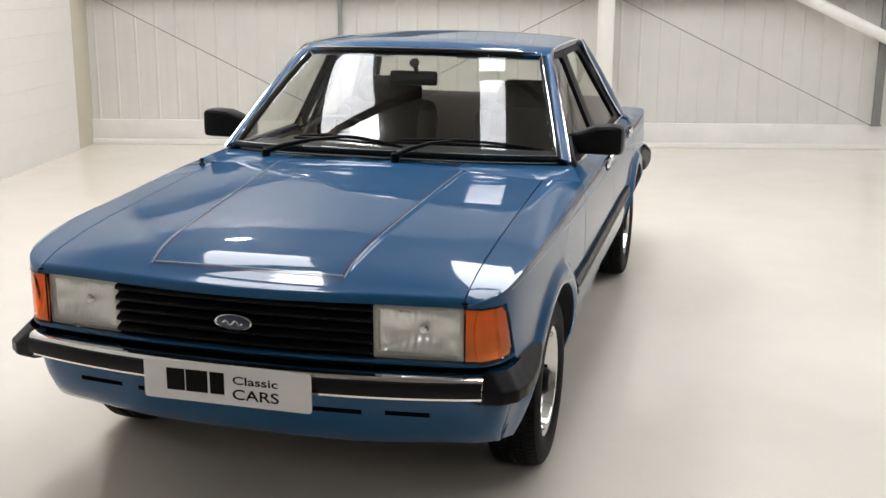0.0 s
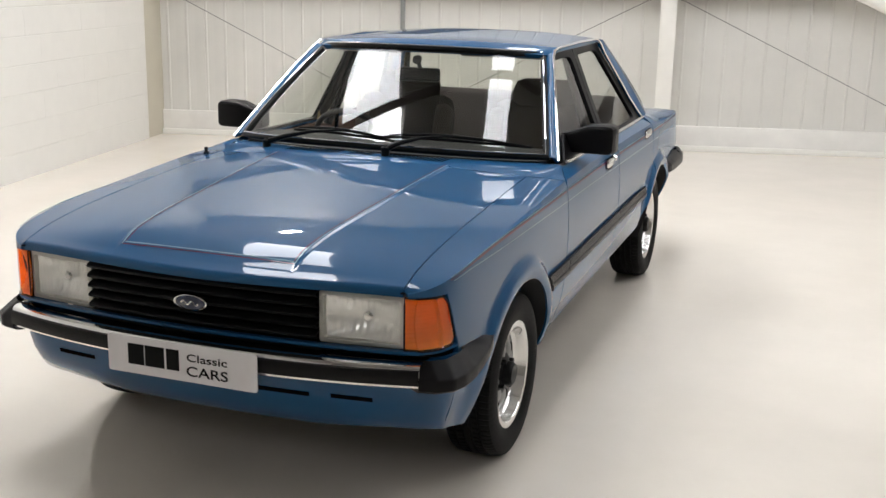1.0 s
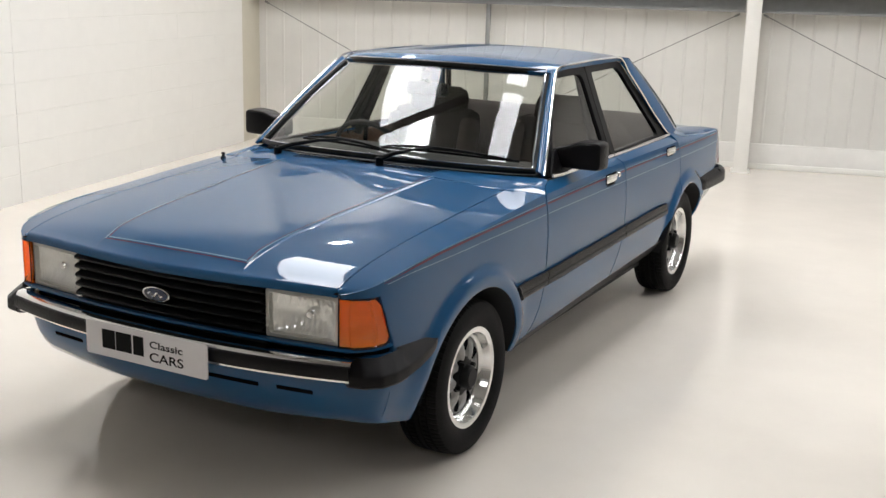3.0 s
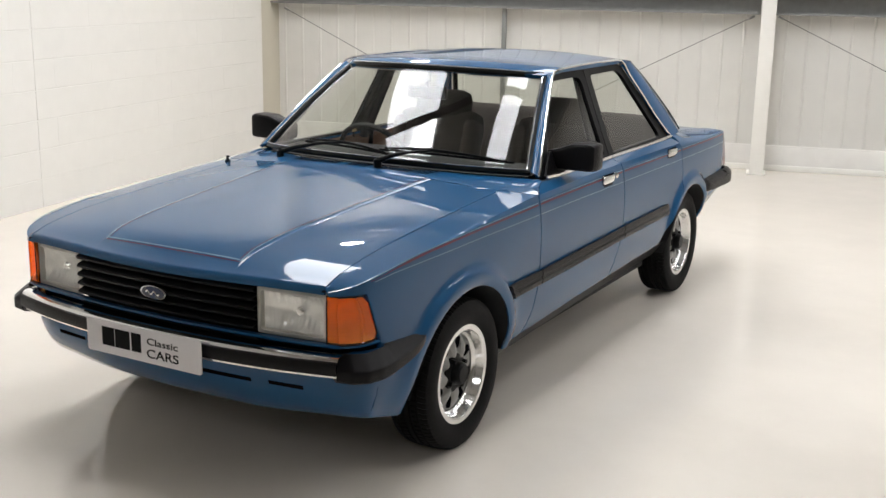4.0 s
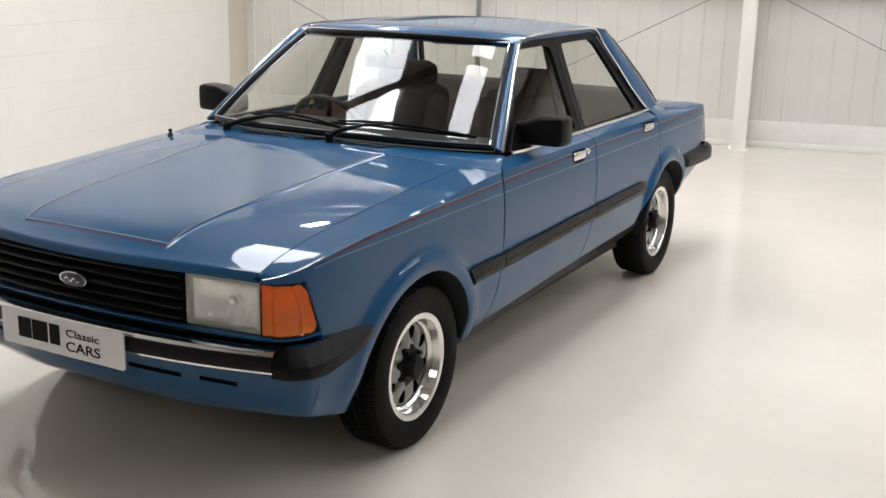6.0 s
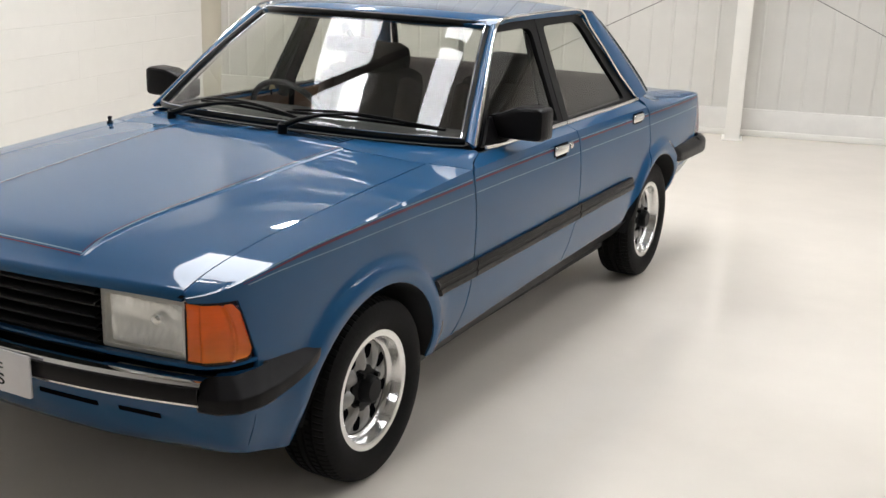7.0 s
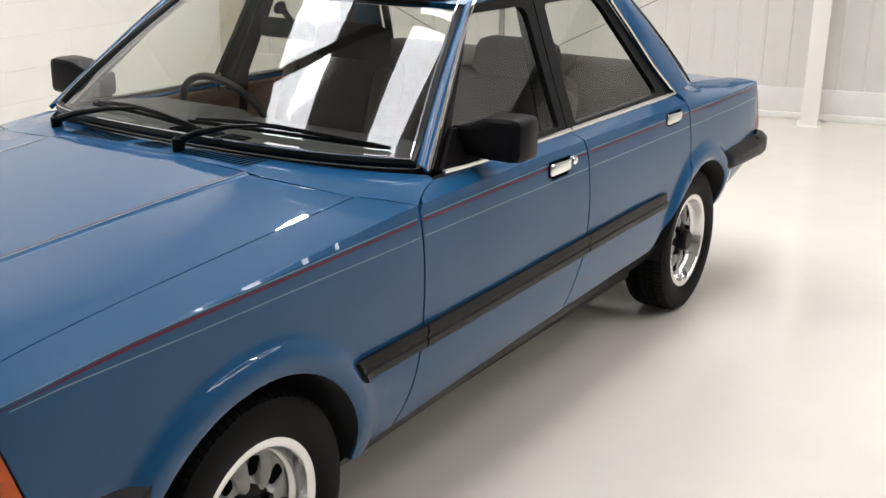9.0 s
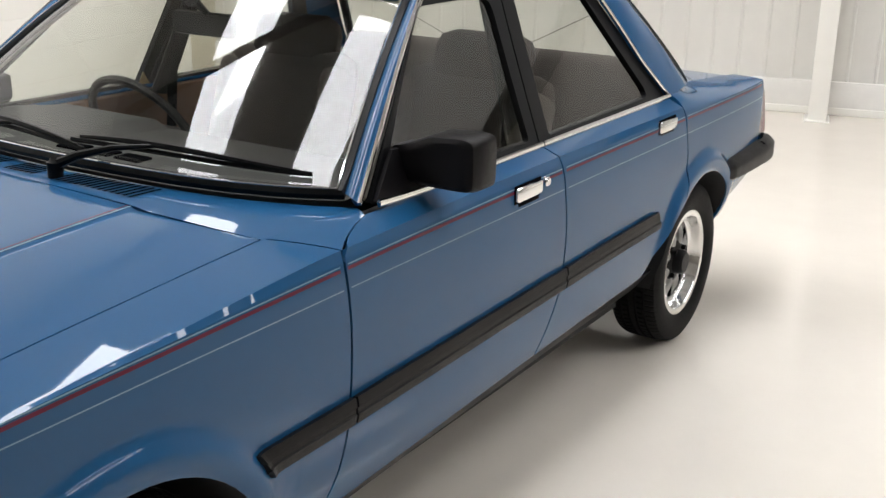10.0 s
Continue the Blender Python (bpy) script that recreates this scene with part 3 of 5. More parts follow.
def screen(a, b, lift=0.0):
    x = a * (0.680 + (0.520 - 0.680) * b)
    y = 0.555 + 0.490 * b + (0.187 - 0.012 * b) * bow(a)
    z = 0.947 + 0.361 * b - 0.020 * bow(a)
    n = Vector((0.12 * a, -0.62, 0.78))
    bulge = 0.014 * 4 * b * (1 - b)
    return Vector((x, y, z)) + n * (bulge + lift)


def cowl(u, v):
    a = u
    x0, x1 = a * 0.672, a * 0.715
    y0 = bonnet_back(min(0.66, abs(x0))) + 0.006
    p = Vector((x0, y0, bonnet_z(min(0.66, abs(x0)), y0) - 0.002))
    q = Vector((x1, 0.545 + 0.198 * bow(a), 0.926 - 0.024 * bow(a)))
    r = p.lerp(q, v)
    r.z += 0.003 * math.sin(v * math.pi)
    return r


def cowl_corner(u, v):
    zs = shoulder(0.59)
    x0 = half_width(0.59, zs)
    yo = front_shut(zs + (0.897 - zs) * (0.4 + 0.6 * u)) - SEAM * 0.4
    outer = over(Vector((x0, yo, zs)), Vector((0.752, yo, 0.897)), 0.4 + 0.6 * u)
    corner = over(Vector((x0, yo, zs)), Vector((0.752, yo, 0.897)), 0.4)
    corner.y = front_shut(zs + (0.897 - zs) * 0.4)
    inner = cowl(1, u)
    p = inner.lerp(outer, v)
    front = wing(0.60, 2.0 - 0.60 * v) + Vector((0, 0.006, 0))
    p += (front - cowl(1, 0).lerp(corner, v)) * (1 - u) ** 3
    return p + Vector((0, 0, 0.004 * math.sin(v * math.pi) * u))


both("cowl_corner", cowl_corner, steps(0, 1, 12), steps(0, 1, 8), (0.3, 0, 1), PAINT, car)
part("cowl_panel", sheet(cowl, steps(-1, 1, 30), steps(0, 1, 6), (0, -0.1, 1), 0.02), PAINT, car)
# no holes in the cowl: flat black faces paint the shade inside its slots
for x0, x1 in ((-0.350, -0.120), (-0.060, 0.040), (0.098, 0.340)):
    bm = bmesh.new()
    x = x0
    while x < x1:
        pts = []
        for dx, v in ((0, 0.22), (0.0085, 0.22), (0.0285, 0.86), (0.020, 0.86)):
            p = cowl((x + dx) / 0.69, v)
            pts.append((x + dx, p.y, p.z + 0.0025))
        bm.faces.new([bm.verts.new(p) for p in pts])
        x += 0.0175
    bmesh.ops.recalc_face_normals(bm, faces=bm.faces)
    part("cowl_vent", bm, SHADETRIM, car, "row of slanted air slots, their shade painted black")

# windscreen, seals, pillars
part("windscreen", sheet(screen, steps(-1, 1, 24), steps(0, 1, 12), (0, -0.6, 0.8), 0), SCREEN, car, "curved clear windscreen").visible_shadow = False
edge = [screen(a, 0) for a in steps(-1, 1, 24)] + [screen(1, b) for b in steps(0, 1, 12)[1:]] + \
       [screen(a, 1) for a in steps(1, -1, 24)[1:]] + [screen(-1, b) for b in steps(1, 0, 12)[1:-1]]
part("windscreen_seal", tube(edge, 0.0145, 8, True), RUBBER, car, "black rubber windscreen seal")
part("seal_trim", tube([p + Vector((0, -0.013, 0.014)) for p in edge], 0.0022, 6, True), CHROME, car, "thin bright insert")

A_OUT = [Vector(p) for p in ((0.733, 0.735, 0.915), (0.712, 0.795, 0.967), (0.676, 0.895, 1.053), (0.640, 0.995, 1.138), (0.603, 1.100, 1.222), (0.574, 1.185, 1.286), (0.566, 1.215, 1.302))]


def along(points, t):
    t = max(0, min(1, t)) * (len(points) - 1)
    i = min(int(t), len(points) - 2)
    return points[i].lerp(points[i + 1], t - i)


def a_pillar(u, v):
    inner = screen(1, 0.0 + u * 0.985, 0.003) + Vector((0.010, 0, 0))
    p = inner.lerp(along(A_OUT, u), v)
    return p + Vector((0.35, -0.8, 0.5)).normalized() * 0.010 * math.sin(v * math.pi)


both("a_pillar_trim", lambda u, v: a_pillar(0.03 + 0.94 * u, 0.05 + 0.9 * v) + Vector((-0.012, 0.030, -0.016)), steps(0, 1, 12), steps(0, 1, 4), (-0.4, 0.8, -0.4), LINING, car, "pale inner pillar trim")
both("a_pillar", a_pillar, steps(0, 1, 12), steps(0, 1, 6), (0.4, -0.8, 0.4), PAINT, car)

# roof
def roof_side(y):
    return Vector((0.560, y, 1.318 - 0.018 * max(0, (y - 2.0) / 0.22) ** 2 - 0.016 * max(0, (1.36 - y) / 0.16) ** 2))


def roof(u, v):
    """u across, v from the screen to the rear window."""
    yf, yr = 1.052 + 0.168 * bow(u), 2.262 - 0.020 * u * u
    y = yf + (yr - yf) * v
    ys = 1.220 + (yr - 1.220) * v
    edge_z = roof_side(ys).z
    x = u * (0.562 if ys > 1.3 else 0.562 - (1.3 - ys) * 0.08)
    crown = 0.030 * (1 - abs(u) ** 2.4)
    lip = -0.016 * max(0, 1 - v / 0.10) ** 2 - 0.016 * max(0, (v - 0.92) / 0.08) ** 2
    return Vector((x, y, edge_z + crown * (0.55 + 0.45 * min(1, v * 5) * min(1, (1 - v) * 6)) + lip))


part("roof_panel", sheet(roof, steps(-1, -0.9, 3) + steps(-0.86, 0.86, 22) + steps(0.9, 1, 3), steps(0, 0.12, 6) + steps(0.16, 0.88, 16) + steps(0.91, 1, 5), (0, 0, 1), 0.02), PAINT, car)
part("roof_lining", sheet(lambda u, v: roof(u * 0.97, 0.02 + 0.95 * v) - Vector((0, 0, 0.022)), steps(-1, 1, 12), steps(0, 1, 12), (0, 0, -1), 0), LINING, car, "pale cloth roof lining")

# C pillars
C_IN = [Vector(p) for p in ((0.566, 2.080, 1.296), (0.592, 2.110, 1.243), (0.638, 2.188, 1.141), (0.692, 2.272, 1.019), (0.750, 2.378, 0.899))]
C_OUT = [Vector(p) for p in ((0.548, 2.268, 1.286), (0.585, 2.318, 1.226), (0.632, 2.402, 1.130), (0.682, 2.500, 1.020), (0.722, 2.600, 0.910))]


def c_pillar(u, v):
    p = along(C_IN, u).lerp(along(C_OUT, u), v)
    return p + Vector((0.8, 0.3, 0.4)).normalized() * 0.014 * math.sin(v * math.pi)


both("c_pillar", c_pillar, steps(0, 1, 10), steps(0, 1, 6), (1, 0.2, 0.3), PAINT, car)


def rear_screen(a, b):
    top = Vector((a * 0.535, 2.285 - 0.03 * a * a, 1.285 + 0.02 * (1 - a * a)))
    low = Vector((a * 0.705, 2.685 - 0.080 * a * a, 0.918 + 0.006 * (1 - a * a)))
    return top.lerp(low, b) + Vector((0, 0.6, 0.75)) * 0.012 * 4 * b * (1 - b)


part("rear_window", sheet(rear_screen, steps(-1, 1, 16), steps(0, 1, 8), (0, 0.6, 0.8), 0), GLASS, car, "clear curved rear window").visible_shadow = False
edge = [rear_screen(a, 0) for a in steps(-1, 1, 16)] + [rear_screen(1, b) for b in steps(0, 1, 8)[1:]] + \
       [rear_screen(a, 1) for a in steps(1, -1, 16)[1:]] + [rear_screen(-1, b) for b in steps(1, 0, 8)[1:-1]]
part("rear_window_seal", tube(edge, 0.017, 8, True), RUBBER, car, "black rubber seal")


# boot lid and tail
def deck(u, v):
    a = u
    yf = 2.670 - 0.078 * a * a + 0.012
    y = yf + (3.246 - 0.018 * a * a - yf) * v
    drop = 0.014 * max(0, (v - 0.9) / 0.1) ** 2
    return Vector((a * 0.664, y, deck_edge(y) + 0.006 * (1 - a * a) - drop))


part("boot_lid", sheet(deck, steps(-1, 1, 20), steps(0, 1, 16), (0, 0, 1), 0.02), PAINT, car)


def tail(u, v):
    z = 0.50 + (0.838 - 0.50) * v
    return Vector((u * 0.765, tail_y(z) - 0.02 * u * u, z))


part("tail_panel", sheet(tail, steps(-1, 1, 16), steps(0, 1, 8), (0, 1, 0), 0.02), PAINT, car)
for s in (1, -1):
    loop = [Vector((s * 0.560, tail_y(z) + d, z)) for z, d in ((0.625, -0.05), (0.625, 0.010), (0.66, 0.014), (0.72, 0.014), (0.79, 0.014), (0.805, 0.008), (0.805, -0.05))]
    part("tail_lamp", prism(loop, (s * 0.228, 0, 0)), REDLENS, car, "red wrap-round tail lamp lens")


# ---- side windows and bright trim ----
def glass_x(z):
    return 0.742 - 0.47 * (z - 0.90) - 0.05 * (z - 0.90) * (1.3 - z)


def flank(y, z, inset=0.0):
    return Vector((glass_x(z) - inset, y, z))


def window(name, outer, inner, radius_out, radius_in, door):
    for s, d in zip((1, -1), door):
        o = [Vector((flank(p.y, p.z, 0.004).x * s, p.y, p.z)) for p in rounded([(0, *c) for c in outer], radius_out)]
        i = [Vector((flank(p.y, p.z, 0.006).x * s, p.y, p.z)) for p in rounded([(0, *c) for c in inner], radius_in)]
        part("window_frame", ring(o, i, (-0.022 * s, 0, 0)), BLACK, d, "satin black window frame")
        bm = bmesh.new()
        f = bm.faces.new([bm.verts.new(p - Vector((0.010 * s, 0, 0))) for p in i])
        f.normal_update()
        if f.normal.x * s < 0:
            f.normal_flip()
        bmesh.ops.triangulate(bm, faces=bm.faces)
        part("window_pane", bm, GLASS, d, "clear side window glass").visible_shadow = False


window("front_window", [(0.770, 0.905), (1.222, 1.300), (1.585, 1.304), (1.508, 0.900)],
       [(0.825, 0.920), (1.195, 1.266), (1.528, 1.268), (1.470, 0.912)], [0.01, 0.03, 0.01, 0.01], [0.02, 0.03, 0.05, 0.015], front_doors)
window("rear_window", [(1.514, 0.900), (1.591, 1.304), (2.070, 1.296), (2.372, 0.898)],
       [(1.578, 0.910), (1.650, 1.266), (2.026, 1.268), (2.262, 0.914)], [0.01, 0.01, 0.05, 0.01], [0.015, 0.02, 0.06, 0.05], rear_doors)

for s in (1, -1):
    m = Vector((s, 1, 1))
    line = A_OUT[:-1] + [Vector(p) for p in ((0.567, 1.225, 1.307), (0.565, 1.27, 1.314), (0.564, 1.37, 1.319), (0.563, 1.70, 1.323), (0.564, 2.00, 1.319), (0.566, 2.055, 1.312), (0.574, 2.085, 1.292))] + C_IN[1:]
    part("gutter_trim", tube([p * m for p in line], 0.0052, 8), CHROME, car, "bright drip-rail trim")
    belt = [Vector((0.754, y, 0.902 + 0.010 * max(0, (1.0 - y) / 0.25) ** 2)) for y in steps(0.775, 1.498, 8)]
    part("belt_trim", tube([p * m for p in belt], 0.007, 8, flat=(0.005, 0.009)), CHROME, car, "bright belt-line trim")
    belt = [Vector((0.754, y, 0.902)) for y in steps(1.506, 2.37, 8)]
    part("belt_trim", tube([p * m for p in belt], 0.007, 8, flat=(0.005, 0.009)), CHROME, car, "bright belt-line trim")


# ---- pinstripes: thin films on the paint ----
def side_film(name, line, half, y0, y1, material, label, taper=0.0):
    def cut(y):
        return any(abs(y - f(line(y))) < 0.006 for f in (front_shut, mid_shut, rear_shut))

    for s in (False, True):
        bm = bmesh.new()
        prev = None
        n = int((y1 - y0) / 0.012)
        for y in steps(y0, y1, n):
            if cut(y):
                prev = None
                continue
            h = half * min(1.0, max(0.25, (y - y0) / taper)) if taper else half
            sg = -1 if s else 1
            cur = []
            for dz in (-h, h):
                p = on_side(y, line(y) + dz, 0.0013)
                cur.append(bm.verts.new((p.x * sg, p.y, p.z)))
            if prev:
                bm.faces.new((prev[0], cur[0], cur[1], prev[1]))
            prev = cur
        bmesh.ops.recalc_face_normals(bm, faces=bm.faces)
        part(name, bm, material, car, label)


side_film("side_stripe", red_line, 0.0036, -0.585, 3.22, STRIPERED, "dark red coach line", 0.2)
side_film("side_stripe", lambda y: red_line(y) + 0.0080, 0.0014, -0.585, 3.22, STRIPEWHITE, "pale blue pinstripe")
side_film("side_stripe", white_line, 0.0012, -0.57, 3.22, STRIPEWHITE, "pale blue pinstripe")


def bonnet_film(points, half, material, label):
    bm = bmesh.new()
    pts = [Vector((x, y)) for x, y in points]
    prev = None
    for i, p in enumerate(pts):
        a, b = pts[max(0, i - 1)], pts[min(len(pts) - 1, i + 1)]
        t = (b - a).normalized()
        n = Vector((-t.y, t.x))
        cur = []
        for sg in (-1, 1):
            q = p + n * half * sg
            cur.append(bm.verts.new((q.x, q.y, bonnet_z(q.x, q.y) + 0.0013)))
        if prev:
            bm.faces.new((prev[0], cur[0], cur[1], prev[1]))
        prev = cur
    bmesh.ops.recalc_face_normals(bm, faces=bm.faces)
    part("bonnet_stripe", bm, material, car, label)


for sg in (1, -1):
    bonnet_film([(sg * (0.3045 + spread(b)), b) for b in steps(-0.664, bonnet_back(0.365) - 0.003, 40)], 0.0021, STRIPEWHITE, "pale blue pinstripe")
    bonnet_film([(sg * (0.2965 + spread(b)), b) for b in steps(-0.655, bonnet_back(0.36) - 0.003, 40)], 0.0018, STRIPERED, "dark red pinstripe")
bonnet_film([(b, -0.655) for b in steps(-0.2985, 0.2985, 24)], 0.0020, STRIPEWHITE, "pale blue pinstripe")
bonnet_film([(b, -0.664) for b in steps(-0.3025, 0.3025, 24)], 0.0019, STRIPERED, "dark red pinstripe")

# ---- side strip, handles, mirrors ----
for s in (1, -1):
    m = Vector((s, 1, 1))
    mir = s < 0
    for y0, y1, dz0 in ((0.318, 0.588, 1), (0.5945, 1.522, 0), (1.529, 2.172, -1)):
        def strip(u, v, y0=y0, y1=y1, dz0=dz0):
            y = y0 + (y1 - y0) * u
            z0 = 0.502 + 0.014 * max(0, min(1, (y - 0.6) / 1.2))
            z1 = z0 + 0.060
            w = v * math.pi
            z = z0 + (z1 - z0) * v
            yy = y + (0.036 * (0.5 - v) * (1 - u / 0.12) if (dz0 == 1 and u < 0.12) else 0) + (0.03 * (0.5 - v) * (u - 0.9) / 0.1 if (dz0 == -1 and u > 0.9) else 0)
            ridge = 0.012 + 0.004 * math.sin(w) - 0.004 * (1 if 0.40 < v < 0.60 else 0)
            return on_side(yy, z, ridge)
        part("rubbing_strip", sheet(strip, [0, 0.02, 0.04, 0.06] + steps(0.1, 0.9, 10) + [0.94, 0.96, 0.98, 1], [0, 0.08, 0.2, 0.36, 0.41, 0.59, 0.64, 0.8, 0.92, 1], (1, 0, 0), 0.016, mir), PLASTIC, car, "black plastic rubbing strip")
    for y, z, lock in ((1.318, 0.830, True), (2.218, 0.842, False)):
        x = half_width(y, z)
        g = part("door_handle", block((s * x - 0.010 if s > 0 else s * x - 0.013, y - 0.066, z - 0.019), (s * x + 0.013 if s > 0 else s * x + 0.010, y + 0.060, z + 0.017), 0.006), CHROME, (front_doors if lock else rear_doors)[0 if s > 0 else 1], "chrome pull handle")
        part("handle_edging", block((min(s * x, s * (x + 0.004)), y - 0.069, z - 0.0235), (max(s * x, s * (x + 0.004)), y + 0.063, z + 0.0225), 0.0015), SHADETRIM, g, "thin black plate edging the handle")
        # no hollow here: a black block paints the shade of the finger recess
        part("recess_shade", block((s * x - 0.004, y - 0.050, z - 0.034), (s * x + 0.003, y + 0.056, z - 0.019), 0.001), SHADETRIM, g, "black block painting the finger recess's shade")
        if lock:
            bm = lathe([(0, 0), (0.014, 0.0), (0.014, 0.009), (0.010, 0.013), (0.0, 0.013)], 20)
            bmesh.ops.transform(bm, matrix=Matrix.Translation((s * x, y + 0.088, z + 0.004)) @ Matrix.Diagonal((s, 1, 1, 1)), verts=bm.verts)
            bmesh.ops.recalc_face_normals(bm, faces=bm.faces)
            part("key_lock", bm, CHROME, (front_doors)[0 if s > 0 else 1], "round chrome key lock")
    # mirror: wedge-shaped housing on an arm
    d = front_doors[0 if s > 0 else 1]

    def shell(u, v, s=s):
        a = u * 2 * math.pi
        ca, sa = math.cos(a), math.sin(a)
        e = 0.24
        px = math.copysign(abs(ca) ** e, ca)
        pz = math.copysign(abs(sa) ** e, sa)
        k = (0.78, 0.94, 1.0, 1.0, 0.97)[v]
        yy = (0.885, 0.892, 0.912, 0.975, 0.982)[v]
        x = 0.804 + 0.112 * px * k
        z = 0.985 + 0.060 * pz * k
        if px < 0.1 and pz > 0:
            z -= 0.040 * min(1, (0.1 - px) / 0.9) * pz
        if px < 0:
            yy += 0.02 * -px if v < 2 else 0
        return Vector((x * s, yy, z))
    bm = bmesh.new()
    rows = [[bm.verts.new(shell(k / 40, v)) for k in range(40)] for v in range(5)]
    for v in range(4):
        for k in range(40):
            bm.faces.new((rows[v][k], rows[v][(k + 1) % 40], rows[v + 1][(k + 1) % 40], rows[v + 1][k]))
    bm.faces.new(rows[0])
    bmesh.ops.recalc_face_normals(bm, faces=bm.faces)
    mirror_part = part("door_mirror", bm, PLASTIC, d, "black plastic door mirror")
    bm = bmesh.new()
    bm.faces.new([bm.verts.new(p) for p in [(Vector(shell(k / 40, 4)) + Vector((0, -0.006, 0))) for k in range(40)]])
    part("mirror_glass", bm, CHROME, mirror_part, "mirror glass")
    part("mirror_foot", prism([(0.738 * s, 0.775, 0.914), (0.738 * s, 1.000, 0.910), (0.700 * s, 0.975, 0.995), (0.700 * s, 0.885, 0.998)], (0.010 * s, 0.0, 0.0)), PLASTIC, mirror_part)
    part("mirror_arm", block((min(0.74 * s, 0.80 * s), 0.915, 0.925), (max(0.74 * s, 0.80 * s), 0.965, 0.990), 0.010), PLASTIC, mirror_part)

# aerial stub on the right wing
bm = lathe([(0, 0), (0, 0.013), (0.008, 0.012), (0.012, 0.007), (0.018, 0.006), (0.020, 0.009), (0.028, 0.008), (0.030, 0)], 16)
bmesh.ops.transform(bm, matrix=pose(-0.712, 0.475, 0.876, 0, -90, 0), verts=bm.verts)
part("aerial", bm, BLACK, car, "retracted black aerial stub")

# ---- nose: grille, lamps, badge ----
# black sheet that paints the shade behind the slats
part("grille_shade", sheet(lambda u, v: Vector((u, nose(u) + 0.055, 0.545 + 0.195 * v)), steps(-0.402, 0.402, 20), [0, 1], (0, -1, 0), 0.02), SHADETRIM, car)
grille = part("grille_frame", sheet(lambda u, v: Vector((u, nose(u) + 0.012 + 0.012 * v, 0.556 + 0.016 * v)), steps(-0.405, 0.405, 20), steps(0, 1, 2), (0, -1, 0), 0.03), GRILLE, car, "black plastic grille")
for k in range(5):
    z = 0.578 + k * 0.0318

    def slat(u, v, z=z):
        prof = ((0.030, 0.027), (0.006, 0.020), (0.000, 0.014), (0.004, 0.007), (0.022, 0.000), (0.040, -0.002))
        dy, dz = prof[v]
        return Vector((u, nose(u) + dy + 0.002, z + dz))
    part("slat", sheet(slat, steps(-0.401, 0.401, 24), list(range(6)), (0, -1, 0.3), 0.004), GRILLE, grille)
bm = lathe([(0, 0), (0, 0.5), (0.010, 0.5), (0.012, 0.46), (0.009, 0.43), (0.009, 0)], 40)
bmesh.ops.transform(bm, matrix=Matrix.Translation((-0.004, nose(0) - 0.001, 0.655)) @ pose(0, 0, 0, 0, 0, -90) @ Matrix.Diagonal((1, 0.116, 0.048, 1)), verts=bm.verts)
badge = part("badge", bm, CHROME, grille, "chrome-rimmed oval badge")
bm = lathe([(0, 0), (0, 0.43), (0.0095, 0.43), (0.0105, 0.40), (0.0108, 0)], 40)
bmesh.ops.transform(bm, matrix=Matrix.Translation((-0.004, nose(0) - 0.002, 0.655)) @ pose(0, 0, 0, 0, 0, -90) @ Matrix.Diagonal((1, 0.116, 0.048, 1)), verts=bm.verts)
part("badge_field", bm, BADGEBLUE, badge, "navy oval field")
wave = [(-0.004 + x, nose(0) - 0.0135, 0.655 + 0.006 * math.sin(x * 210) - 0.0006) for x in steps(-0.030, 0.030, 24)]
part("badge_mark", tube(wave, 0.0022, 6), CHROME, badge, "pale flowing mark")

